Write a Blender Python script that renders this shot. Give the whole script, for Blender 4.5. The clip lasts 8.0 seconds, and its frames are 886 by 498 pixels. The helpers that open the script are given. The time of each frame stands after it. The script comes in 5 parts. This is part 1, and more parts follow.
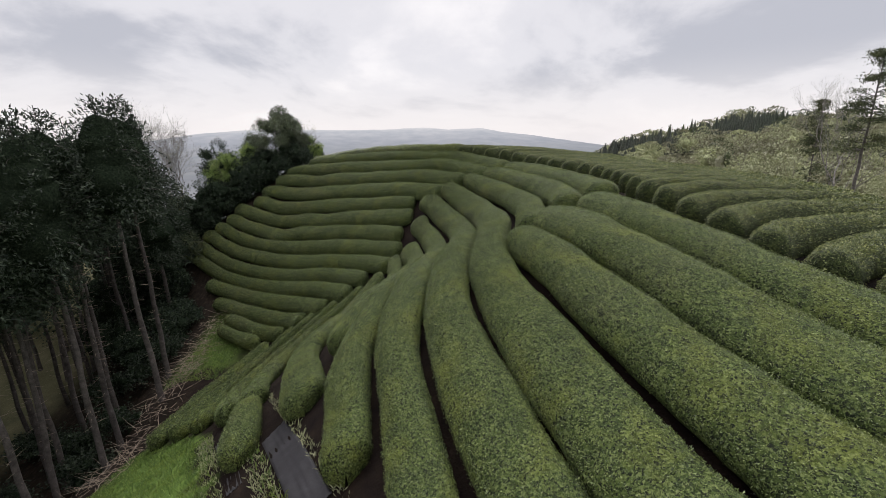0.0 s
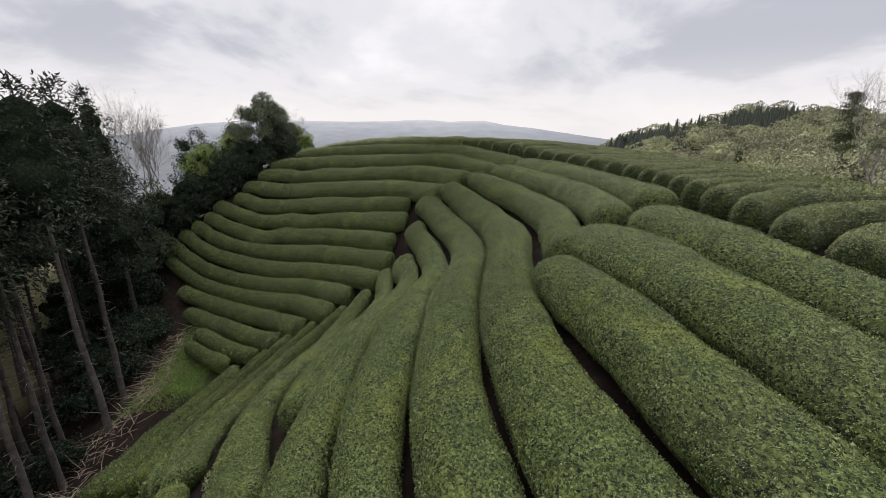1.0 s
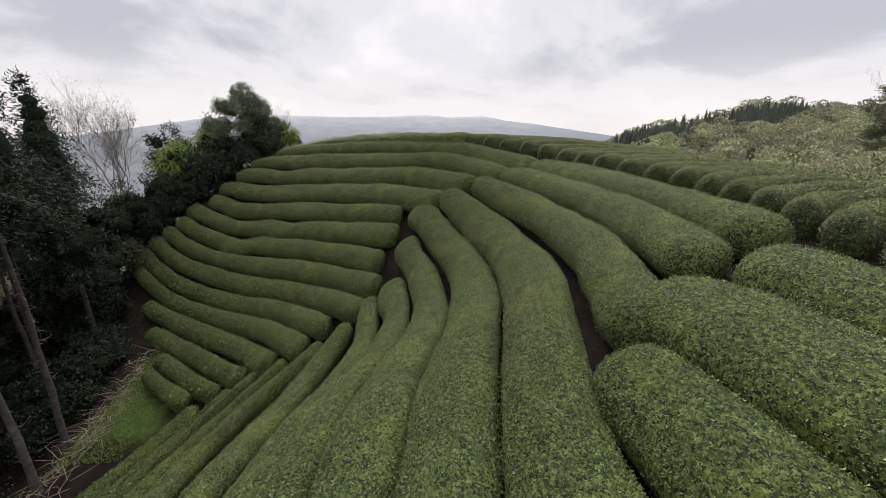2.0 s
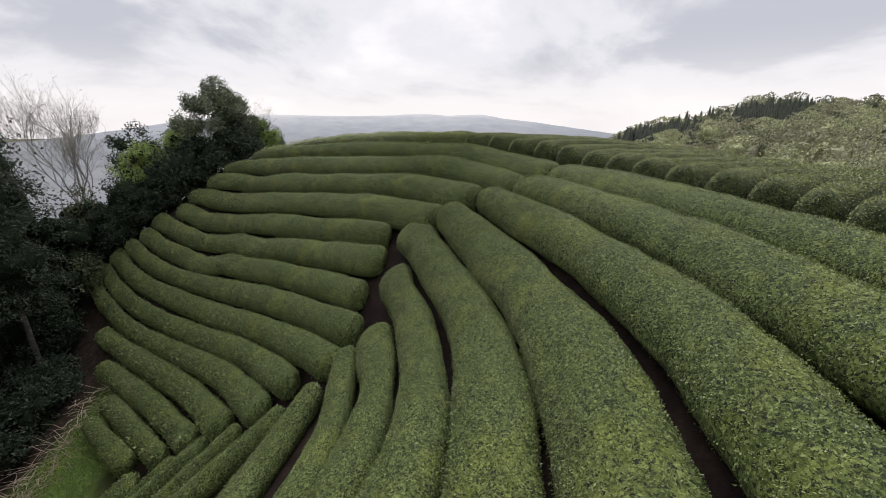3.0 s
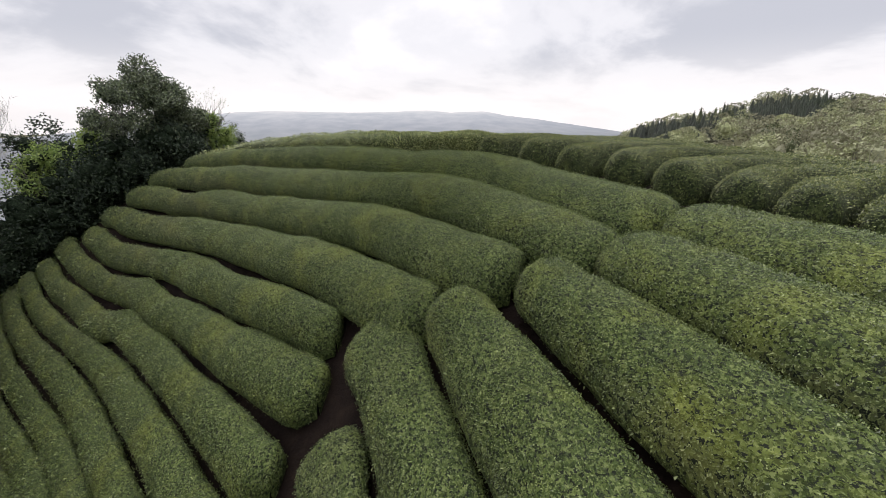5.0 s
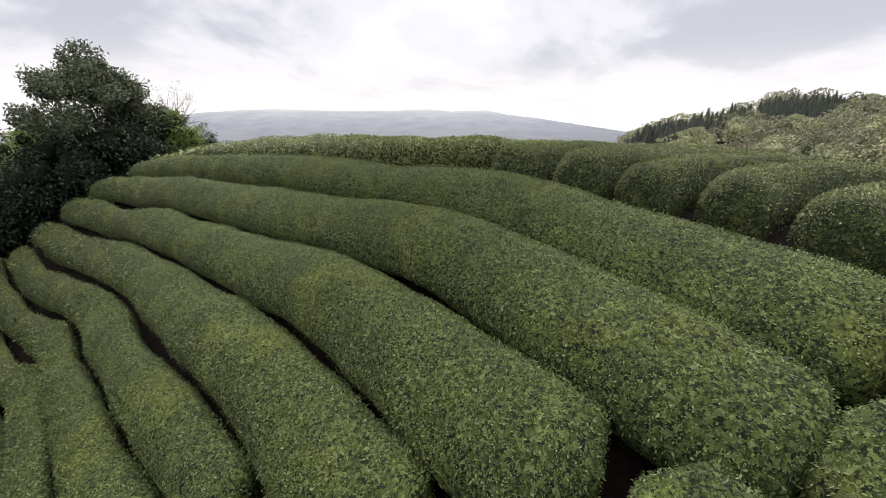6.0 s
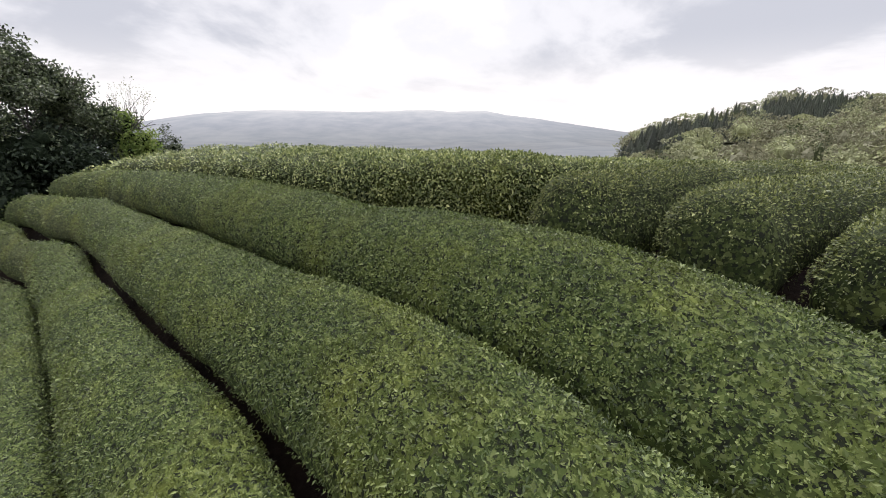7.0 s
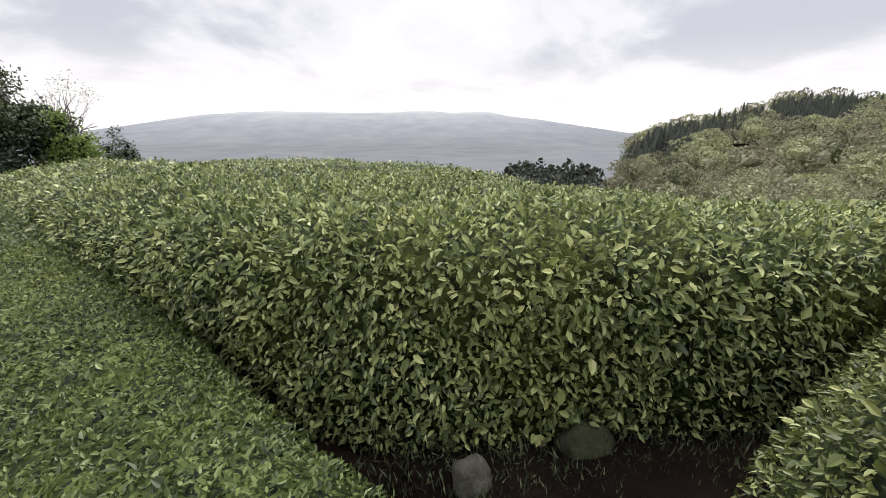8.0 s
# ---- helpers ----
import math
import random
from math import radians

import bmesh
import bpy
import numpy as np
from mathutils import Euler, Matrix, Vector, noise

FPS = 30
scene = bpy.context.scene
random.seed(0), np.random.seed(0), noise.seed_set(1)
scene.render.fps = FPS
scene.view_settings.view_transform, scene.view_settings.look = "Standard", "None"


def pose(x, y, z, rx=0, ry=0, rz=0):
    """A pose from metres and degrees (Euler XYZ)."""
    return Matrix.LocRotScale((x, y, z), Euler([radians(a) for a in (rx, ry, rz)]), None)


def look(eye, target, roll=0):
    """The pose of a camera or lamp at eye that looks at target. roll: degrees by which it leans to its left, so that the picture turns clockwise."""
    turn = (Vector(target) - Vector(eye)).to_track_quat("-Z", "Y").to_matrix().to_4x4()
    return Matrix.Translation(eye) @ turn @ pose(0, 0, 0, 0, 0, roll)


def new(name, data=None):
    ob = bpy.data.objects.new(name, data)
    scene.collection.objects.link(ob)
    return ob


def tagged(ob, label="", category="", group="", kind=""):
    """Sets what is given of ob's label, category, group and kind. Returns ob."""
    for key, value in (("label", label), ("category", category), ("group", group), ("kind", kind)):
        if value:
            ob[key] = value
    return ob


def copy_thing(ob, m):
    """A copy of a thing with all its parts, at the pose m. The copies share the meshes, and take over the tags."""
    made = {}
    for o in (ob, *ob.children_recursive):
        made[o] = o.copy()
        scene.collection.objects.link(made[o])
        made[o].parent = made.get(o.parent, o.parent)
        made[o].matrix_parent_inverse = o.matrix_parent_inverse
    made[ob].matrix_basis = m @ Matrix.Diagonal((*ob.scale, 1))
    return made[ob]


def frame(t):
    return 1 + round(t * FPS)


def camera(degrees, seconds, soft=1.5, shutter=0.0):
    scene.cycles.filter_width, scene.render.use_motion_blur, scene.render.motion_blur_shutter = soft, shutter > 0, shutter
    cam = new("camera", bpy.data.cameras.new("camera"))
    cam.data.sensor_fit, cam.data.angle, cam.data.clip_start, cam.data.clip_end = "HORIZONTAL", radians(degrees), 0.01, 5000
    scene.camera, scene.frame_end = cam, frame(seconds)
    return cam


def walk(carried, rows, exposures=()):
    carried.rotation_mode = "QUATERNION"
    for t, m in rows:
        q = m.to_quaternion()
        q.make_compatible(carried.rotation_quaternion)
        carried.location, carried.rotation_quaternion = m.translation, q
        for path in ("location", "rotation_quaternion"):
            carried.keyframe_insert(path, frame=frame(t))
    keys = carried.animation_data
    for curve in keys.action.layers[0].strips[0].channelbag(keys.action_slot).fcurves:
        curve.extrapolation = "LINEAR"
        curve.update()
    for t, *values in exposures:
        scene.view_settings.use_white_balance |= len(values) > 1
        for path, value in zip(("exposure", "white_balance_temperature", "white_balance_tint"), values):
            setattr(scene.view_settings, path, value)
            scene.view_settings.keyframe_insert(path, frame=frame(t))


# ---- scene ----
cam = camera(93.9, 8.0, 0.65)
PATH = [
    (0, (0.281, 0.679, 18.645), (0.285, 2.610, 18.124), -0.52),
    (0.5, (0.295, 2.780, 18.609), (0.301, 4.706, 18.070), -0.25),
    (1, (0.324, 4.849, 18.576), (0.327, 6.771, 18.022), 0.04),
    (1.5, (0.372, 6.931, 18.558), (0.371, 8.849, 17.992), 0.27),
    (3, (0.464, 13.081, 18.485), (0.468, 14.996, 17.906), -0.20),
    (3.5, (0.465, 15.138, 18.469), (0.467, 17.051, 17.885), -0.12),
    (4, (0.468, 17.210, 18.457), (0.469, 19.122, 17.870), -0.04),
    (4.5, (0.508, 19.239, 18.426), (0.506, 21.150, 17.837), -0.13),
    (6, (0.641, 25.267, 18.484), (0.634, 27.175, 17.887), 0.17),
    (6.5, (0.588, 27.202, 18.533), (0.585, 29.111, 17.937), 0.25),
    (7, (0.595, 29.064, 18.547), (0.592, 30.973, 17.952), 0.07),
    (7.5, (0.683, 30.861, 18.542), (0.677, 32.770, 17.948), 0.15),
    (8, (0.773, 32.667, 18.547), (0.762, 34.578, 17.956), 0.01),
]
walk(cam, [(t, look(eye, target, roll)) for t, eye, target, roll in PATH], [(0.0, -0.10), (4.0, 0.04), (8.0, 0.16)])

# ---- sky, sun ----
world = bpy.data.worlds.new("overcast_sky")
scene.world = world
world.use_nodes = True
wn, wl = world.node_tree.nodes, world.node_tree.links
wn.clear()
SUN_ELEV, SUN_TURN = radians(54), radians(5)


def wnode(kind, **values):
    n = wn.new(kind)
    for key, v in values.items():
        n.inputs[key].default_value = v
    return n


def wmath(op, a, b=None):
    n = wn.new("ShaderNodeMath")
    n.operation = op
    for i, v in enumerate((a, b)):
        if v is None:
            continue
        if isinstance(v, (int, float)):
            n.inputs[i].default_value = v
        else:
            wl.new(v, n.inputs[i])
    return n.outputs[0]


coord = wn.new("ShaderNodeTexCoord")
split = wn.new("ShaderNodeSeparateXYZ")
wl.new(coord.outputs["Generated"], split.inputs[0])
up = wmath("ADD", wmath("MAXIMUM", split.outputs[2], 0.0), 0.30)
flat = wn.new("ShaderNodeCombineXYZ")
wl.new(wmath("DIVIDE", split.outputs[0], up), flat.inputs[0])
wl.new(wmath("DIVIDE", split.outputs[1], up), flat.inputs[1])
clouds = wnode("ShaderNodeTexNoise", Scale=0.85, Detail=8.0, Roughness=0.55, Distortion=0.3)
wl.new(flat.outputs[0], clouds.inputs["Vector"])
ramp = wn.new("ShaderNodeValToRGB")
ramp.color_ramp.interpolation = "EASE"
e = ramp.color_ramp.elements
e[0].position, e[0].color = 0.37, (0.52, 0.525, 0.585, 1)
e[1].position, e[1].color = 0.63, (0.975, 0.94, 0.955, 1)
mid = e.new(0.49)
mid.color = (0.78, 0.765, 0.805, 1)
wl.new(clouds.outputs["Fac"], ramp.inputs[0])
# a brighter, slightly warm band low over the horizon
low = wn.new("ShaderNodeMapRange")
low.inputs["From Min"].default_value, low.inputs["From Max"].default_value = 0.0, 0.17
low.inputs["To Min"].default_value, low.inputs["To Max"].default_value = 0.8, 0.0
low.interpolation_type = "SMOOTHSTEP"
wl.new(split.outputs[2], low.inputs["Value"])
band = wn.new("ShaderNodeMixRGB")
band.inputs[2].default_value = (0.93, 0.88, 0.885, 1)
wl.new(low.outputs[0], band.inputs[0])
wl.new(ramp.outputs[0], band.inputs[1])
sky = wn.new("ShaderNodeTexSky")
sky.sky_type, sky.sun_disc, sky.sun_elevation, sky.sun_rotation = "NISHITA", False, SUN_ELEV, SUN_TURN
skydim = wn.new("ShaderNodeMixRGB")
skydim.blend_type = "MULTIPLY"
skydim.inputs[0].default_value, skydim.inputs[2].default_value = 1.0, (0.1, 0.1, 0.1, 1)
wl.new(sky.outputs[0], skydim.inputs[1])
cover = wn.new("ShaderNodeMixRGB")
cover.inputs[0].default_value = 0.95
wl.new(skydim.outputs[0], cover.inputs[1])
wl.new(band.outputs[0], cover.inputs[2])
# an overcast sky grows brighter towards the zenith
top = wn.new("ShaderNodeMapRange")
top.inputs["From Min"].default_value, top.inputs["From Max"].default_value = 0.30, 0.95
top.inputs["To Min"].default_value, top.inputs["To Max"].default_value = 1.12, 2.5
top.interpolation_type = "SMOOTHSTEP"
wl.new(split.outputs[2], top.inputs["Value"])
back = wnode("ShaderNodeBackground")
wl.new(cover.outputs[0], back.inputs["Color"])
wl.new(top.outputs[0], back.inputs["Strength"])
wout = wn.new("ShaderNodeOutputWorld")
wl.new(back.outputs[0], wout.inputs["Surface"])

sun_data = bpy.data.lights.new("sun", "SUN")
sun_data.energy, sun_data.angle, sun_data.color = 2.4, radians(45), (1.0, 0.97, 0.92)
sun = new("sun", sun_data)
sun.rotation_euler = (radians(90) - SUN_ELEV, 0, radians(180) - SUN_TURN)
scene.view_settings.exposure = 0.0

# ---- materials ----


def material(name):
    m = bpy.data.materials.new(name)
    m.use_nodes = True
    n, l = m.node_tree.nodes, m.node_tree.links
    return m, n, l, n["Principled BSDF"]


def noise_tex(n, l, scale, detail=4.0, rough=0.55, space="Object"):
    tc, t = n.new("ShaderNodeTexCoord"), n.new("ShaderNodeTexNoise")
    t.inputs["Scale"].default_value, t.inputs["Detail"].default_value, t.inputs["Roughness"].default_value = scale, detail, rough
    l.new(tc.outputs[space], t.inputs["Vector"])
    return t.outputs["Fac"]


def ramp_of(n, l, value, *stops):
    r = n.new("ShaderNodeValToRGB")
    el = r.color_ramp.elements
    while len(el) < len(stops):
        el.new(0.5)
    for s, (at, c) in zip(el, stops):
        s.position, s.color = at, (*c, 1)
    l.new(value, r.inputs[0])
    return r.outputs[0]


def blend(n, l, fac, a, b, mode="MIX"):
    m = n.new("ShaderNodeMixRGB")
    m.blend_type = mode
    for i, v in enumerate((fac, a, b)):
        if isinstance(v, (int, float)):
            m.inputs[i].default_value = v
        elif isinstance(v, tuple):
            m.inputs[i].default_value = (*v, 1)
        else:
            l.new(v, m.inputs[i])
    return m.outputs[0]


def bump(n, l, shader, value, strength, distance):
    b = n.new("ShaderNodeBump")
    b.inputs["Strength"].default_value, b.inputs["Distance"].default_value = strength, distance
    l.new(value, b.inputs["Height"])
    l.new(b.outputs[0], shader.inputs["Normal"])


def leaf_material(name, stops, patch, patch_scale=0.5, patch_from=0.52, rough=0.42, through_light=0.25, shine=0.5):
    """Leaves: each leaf takes its own tint; patches of young growth a metre or two wide."""
    m, n, l, p = material(name)
    geo = n.new("ShaderNodeNewGeometry")
    base = ramp_of(n, l, geo.outputs["Random Per Island"], *stops)
    big = noise_tex(n, l, patch_scale, 3.0)
    where = ramp_of(n, l, big, (patch_from, (0, 0, 0)), (min(0.98, patch_from + 0.16), (1, 1, 1)))
    tint = blend(n, l, where, base, blend(n, l, 0.55, base, patch))
    shade = blend(n, l, 1.0, tint, ramp_of(n, l, noise_tex(n, l, 2.3, 3.0), (0.3, (0.78, 0.78, 0.78)), (0.7, (1.12, 1.12, 1.12))), "MULTIPLY")
    l.new(shade, p.inputs["Base Color"])
    p.inputs["Roughness"].default_value = rough
    p.inputs["Specular IOR Level"].default_value = shine
    if through_light:
        tr, mix = n.new("ShaderNodeBsdfTranslucent"), n.new("ShaderNodeMixShader")
        l.new(shade, tr.inputs["Color"])
        mix.inputs[0].default_value = through_light
        l.new(p.outputs[0], mix.inputs[1])
        l.new(tr.outputs[0], mix.inputs[2])
        l.new(mix.outputs[0], n["Material Output"].inputs["Surface"])
    return m


def mottled(name, stops, scale, rough=0.9, relief=0.5, depth=0.02, fine=6.0):
    m, n, l, p = material(name)
    a = noise_tex(n, l, scale, 6.0, 0.6)
    c = ramp_of(n, l, a, *stops)
    f = noise_tex(n, l, scale * fine, 4.0, 0.6)
    c = blend(n, l, 1.0, c, ramp_of(n, l, f, (0.3, (0.72, 0.72, 0.72)), (0.7, (1.18, 1.18, 1.18))), "MULTIPLY")
    l.new(c, p.inputs["Base Color"])
    p.inputs["Roughness"].default_value = rough
    bump(n, l, p, f, relief, depth)
    return m


TEA_STOPS = ((0.0, (0.022, 0.035, 0.010)), (0.4, (0.068, 0.099, 0.026)), (0.75, (0.130, 0.168, 0.048)), (1.0, (0.215, 0.255, 0.095)))


def tea_tint(n, l, base):
    """Metre-wide patches of yellow young tips and of older, browner leaves."""
    young = ramp_of(n, l, noise_tex(n, l, 0.8, 5.0, 0.65), (0.50, (0, 0, 0)), (0.72, (1, 1, 1)))
    out = blend(n, l, young, base, blend(n, l, 0.23, base, (0.27, 0.28, 0.040)))
    old = ramp_of(n, l, noise_tex(n, l, 1.1, 5.0, 0.65, "Generated"), (0.56, (0, 0, 0)), (0.70, (1, 1, 1)))
    out = blend(n, l, old, out, blend(n, l, 0.22, out, (0.115, 0.10, 0.06)))
    return blend(n, l, 1.0, out, ramp_of(n, l, noise_tex(n, l, 2.6, 4.0), (0.3, (0.76, 0.78, 0.80)), (0.7, (1.14, 1.13, 1.12))), "MULTIPLY")


def tea_leaf_material(name, stops):
    m, n, l, p = material(name)
    geo = n.new("ShaderNodeNewGeometry")
    tint = tea_tint(n, l, ramp_of(n, l, geo.outputs["Random Per Island"], *stops))
    l.new(tint, p.inputs["Base Color"])
    p.inputs["Roughness"].default_value = 0.38
    p.inputs["Specular IOR Level"].default_value = 0.4
    tr, mix = n.new("ShaderNodeBsdfTranslucent"), n.new("ShaderNodeMixShader")
    l.new(tint, tr.inputs["Color"])
    mix.inputs[0].default_value = 0.12
    l.new(p.outputs[0], mix.inputs[1])
    l.new(tr.outputs[0], mix.inputs[2])
    l.new(mix.outputs[0], n["Material Output"].inputs["Surface"])
    return m


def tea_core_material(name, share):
    """The body of a hedge under its outer leaves: packed small leaves, each with its own tint, and dark gaps with the
    shade between leaves painted in.
    """
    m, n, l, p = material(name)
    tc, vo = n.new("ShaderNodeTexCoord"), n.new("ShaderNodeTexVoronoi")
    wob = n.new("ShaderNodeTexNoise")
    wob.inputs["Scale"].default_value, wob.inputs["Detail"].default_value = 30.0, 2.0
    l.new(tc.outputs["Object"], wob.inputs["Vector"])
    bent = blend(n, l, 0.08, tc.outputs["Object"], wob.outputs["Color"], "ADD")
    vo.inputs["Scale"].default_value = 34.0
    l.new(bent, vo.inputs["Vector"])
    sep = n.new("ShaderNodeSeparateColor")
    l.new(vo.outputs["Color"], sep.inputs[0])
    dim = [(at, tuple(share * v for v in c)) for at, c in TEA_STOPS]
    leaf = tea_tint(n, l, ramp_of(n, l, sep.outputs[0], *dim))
    # shade between the leaves, painted as near-black cells
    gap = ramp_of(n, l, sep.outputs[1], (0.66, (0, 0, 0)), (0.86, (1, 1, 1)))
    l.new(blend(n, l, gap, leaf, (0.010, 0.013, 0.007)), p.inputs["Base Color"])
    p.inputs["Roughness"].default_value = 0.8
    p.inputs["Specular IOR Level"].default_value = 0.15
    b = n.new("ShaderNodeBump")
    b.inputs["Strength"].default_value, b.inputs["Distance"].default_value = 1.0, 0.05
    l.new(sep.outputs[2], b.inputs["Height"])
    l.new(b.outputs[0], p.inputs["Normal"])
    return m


M_TEA_LEAF = tea_leaf_material("tea_leaves", TEA_STOPS)
# the crest is less closely clipped and carries more young yellow-green leaves
M_TEA_YOUNG = tea_leaf_material("young_tea_leaves", ((0.0, (0.048, 0.068, 0.030)), (0.35, (0.150, 0.190, 0.070)), (0.72, (0.272, 0.310, 0.115)), (1.0, (0.48, 0.50, 0.23))))
# older, more olive leaves on the shoulder
M_TEA_OLIVE = tea_leaf_material("olive_tea_leaves", ((0.0, (0.036, 0.048, 0.016)), (0.4, (0.098, 0.122, 0.036)), (0.75, (0.19, 0.215, 0.068)), (1.0, (0.36, 0.38, 0.15))))
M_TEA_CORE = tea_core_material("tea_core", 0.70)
# blunt ends and tall flanks: more bare wood, and inner shade put into the colour
M_TEA_CORE_SHADED = tea_core_material("shaded_tea_core", 0.40)
# dark evergreen leaves, darkened further: shadow under the trees put into the colour
M_DARKSHRUB = leaf_material("dark_shrub_leaves", ((0.0, (0.014, 0.021, 0.015)), (0.6, (0.032, 0.046, 0.030)), (1.0, (0.070, 0.094, 0.055))), (0.06, 0.082, 0.04), 0.6, 0.6, 0.7, 0.0, 0.15)
# for lumps inside crowns; the shade between sprays is put into this dark colour
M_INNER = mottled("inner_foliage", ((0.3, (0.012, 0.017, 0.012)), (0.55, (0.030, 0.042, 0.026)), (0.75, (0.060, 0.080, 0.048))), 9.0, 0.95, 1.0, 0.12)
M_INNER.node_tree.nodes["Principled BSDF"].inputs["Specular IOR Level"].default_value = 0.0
M_STEM = mottled("tea_stems", ((0.3, (0.03, 0.023, 0.018)), (0.7, (0.08, 0.062, 0.048))), 12.0)
M_BARK = mottled("cedar_bark", ((0.3, (0.035, 0.030, 0.027)), (0.6, (0.092, 0.080, 0.073)), (0.8, (0.18, 0.165, 0.152))), 3.0, 0.95, 0.8, 0.03)
M_GREYBARK = mottled("grey_bark", ((0.3, (0.055, 0.05, 0.048)), (0.7, (0.15, 0.135, 0.125))), 4.0, 0.9)
# paler bark: sky brightness round the fine twigs is put into the colour
M_PALEBARK = mottled("pale_twigs", ((0.3, (0.13, 0.12, 0.115)), (0.7, (0.27, 0.25, 0.24))), 4.0, 0.9)
M_DRYWOOD = mottled("dry_branches", ((0.3, (0.16, 0.12, 0.09)), (0.7, (0.33, 0.27, 0.21))), 5.0, 0.9)
M_CEDAR = leaf_material("cedar_needles", ((0.0, (0.011, 0.018, 0.011)), (0.5, (0.022, 0.034, 0.020)), (1.0, (0.044, 0.060, 0.034))), (0.036, 0.050, 0.026), 0.4, 0.55, 0.6, 0.1, 0.25)
M_DARKLEAF = leaf_material("evergreen_leaves", ((0.0, (0.020, 0.030, 0.015)), (0.55, (0.066, 0.090, 0.042)), (1.0, (0.18, 0.215, 0.11))), (0.10, 0.12, 0.045), 0.6, 0.55, 0.4, 0.1)
M_LIME = leaf_material("young_leaves", ((0.0, (0.055, 0.095, 0.025)), (0.5, (0.11, 0.175, 0.04)), (1.0, (0.20, 0.27, 0.07))), (0.20, 0.26, 0.05), 0.7, 0.5, 0.5, 0.3)
# spring and budding leaves are lightened: distance haze put into their colour
M_SPRING = leaf_material("spring_leaves", ((0.0, (0.221, 0.231, 0.140)), (0.5, (0.293, 0.302, 0.185)), (1.0, (0.377, 0.386, 0.244))), (0.429, 0.468, 0.227), 0.13, 0.47, 0.7, 0.15, 0.2)
M_TWIGGY = leaf_material("budding_twigs", ((0.0, (0.169, 0.166, 0.111)), (0.5, (0.215, 0.211, 0.140)), (1.0, (0.273, 0.268, 0.185))), (0.273, 0.273, 0.163), 0.13, 0.5, 0.8, 0.1, 0.2)
M_OLIVE = leaf_material("olive_leaves", ((0.0, (0.035, 0.045, 0.02)), (0.5, (0.065, 0.080, 0.035)), (1.0, (0.11, 0.13, 0.06))), (0.12, 0.13, 0.05), 0.3, 0.5, 0.6, 0.1, 0.3)
M_FRESH = leaf_material("fresh_leaves", ((0.0, (0.085, 0.14, 0.03)), (0.5, (0.17, 0.25, 0.055)), (1.0, (0.29, 0.37, 0.10))), (0.26, 0.33, 0.06), 0.7, 0.5, 0.5, 0.3)
# conifers lightened a little too, with haze painted in
M_FARDARK = leaf_material("far_conifers", ((0.0, (0.030, 0.037, 0.028)), (0.6, (0.048, 0.056, 0.041)), (1.0, (0.070, 0.079, 0.056))), (0.05, 0.07, 0.04), 0.05, 0.5, 0.8, 0.0)

# ---- building helpers ----
rng = np.random.default_rng(7)


def mesh_of(name, verts, faces, mat, smooth=True):
    """A mesh from an array of corners and one or more arrays of faces (three or four columns)."""
    groups = [np.asarray(f, dtype=np.int64) for f in (faces if isinstance(faces, list) else [faces]) if len(f)]
    me = bpy.data.meshes.new(name)
    verts = np.asarray(verts, dtype=np.float32)
    me.vertices.add(len(verts))
    me.vertices.foreach_set("co", verts.ravel())
    loops = np.concatenate([g.ravel() for g in groups])
    sizes = np.concatenate([np.full(len(g), g.shape[1]) for g in groups])
    starts = np.concatenate([[0], np.cumsum(sizes)[:-1]])
    me.loops.add(len(loops))
    me.loops.foreach_set("vertex_index", loops.astype(np.int32))
    me.polygons.add(len(sizes))
    me.polygons.foreach_set("loop_start", starts.astype(np.int32))
    me.polygons.foreach_set("loop_total", sizes.astype(np.int32))
    me.polygons.foreach_set("use_smooth", np.full(len(sizes), smooth))
    me.materials.append(mat)
    me.update(calc_edges=True)
    return me


def part(name, me, parent, label="", kind=""):
    ob = new(name, me)
    ob.parent = parent
    return tagged(ob, label, "", "", kind)


def thing(name, at, label, category, group="", kind=""):
    ob = new(name)
    ob.empty_display_size = 0.3
    ob.location = at
    return tagged(ob, label, category, group, kind)


def bm_mesh(name, bm, mat, smooth=True):
    me = bpy.data.meshes.new(name)
    bm.to_mesh(me)
    bm.free()
    for f in me.polygons:
        f.use_smooth = smooth
    me.materials.append(mat)
    return me


def spline(points, step):
    """A smooth line through points (any number of columns), in even steps along its plan."""
    p = np.asarray(points, dtype=float)
    p = np.vstack([2 * p[0] - p[1], p, 2 * p[-1] - p[-2]])
    u = np.linspace(0, 1, 24, endpoint=False)[:, None]
    out = []
    for a, b, c, d in zip(p, p[1:], p[2:], p[3:]):
        out.append(0.5 * (2 * b + (c - a) * u + (2 * a - 5 * b + 4 * c - d) * u**2 + (3 * b - a - 3 * c + d) * u**3))
    q = np.vstack(out + [p[-2:-1]])
    s = np.concatenate([[0], np.cumsum(np.linalg.norm(np.diff(q[:, :2], axis=0), axis=1))])
    at = np.linspace(0, s[-1], max(4, int(s[-1] / step) + 1))
    return np.stack([np.interp(at, s, q[:, k]) for k in range(q.shape[1])], 1), at


WAVES = rng.normal(size=(24, 3))
PHASES = rng.uniform(0, 6.28, 24)


def waves(p, scale):
    """Smooth random relief between about -1 and 1."""
    return np.sin(p @ (WAVES.T * scale) + PHASES).sum(1) / 5.0


def ease(x, a, b):
    x = np.clip((np.asarray(x, dtype=float) - a) / (b - a), 0, 1)
    return x * x * (3 - 2 * x)


# ---- the rows of tea: x, y, height of the crown, half width ----
ROWS = []


def row(block, *points):
    ROWS.append((block, np.array(points)))


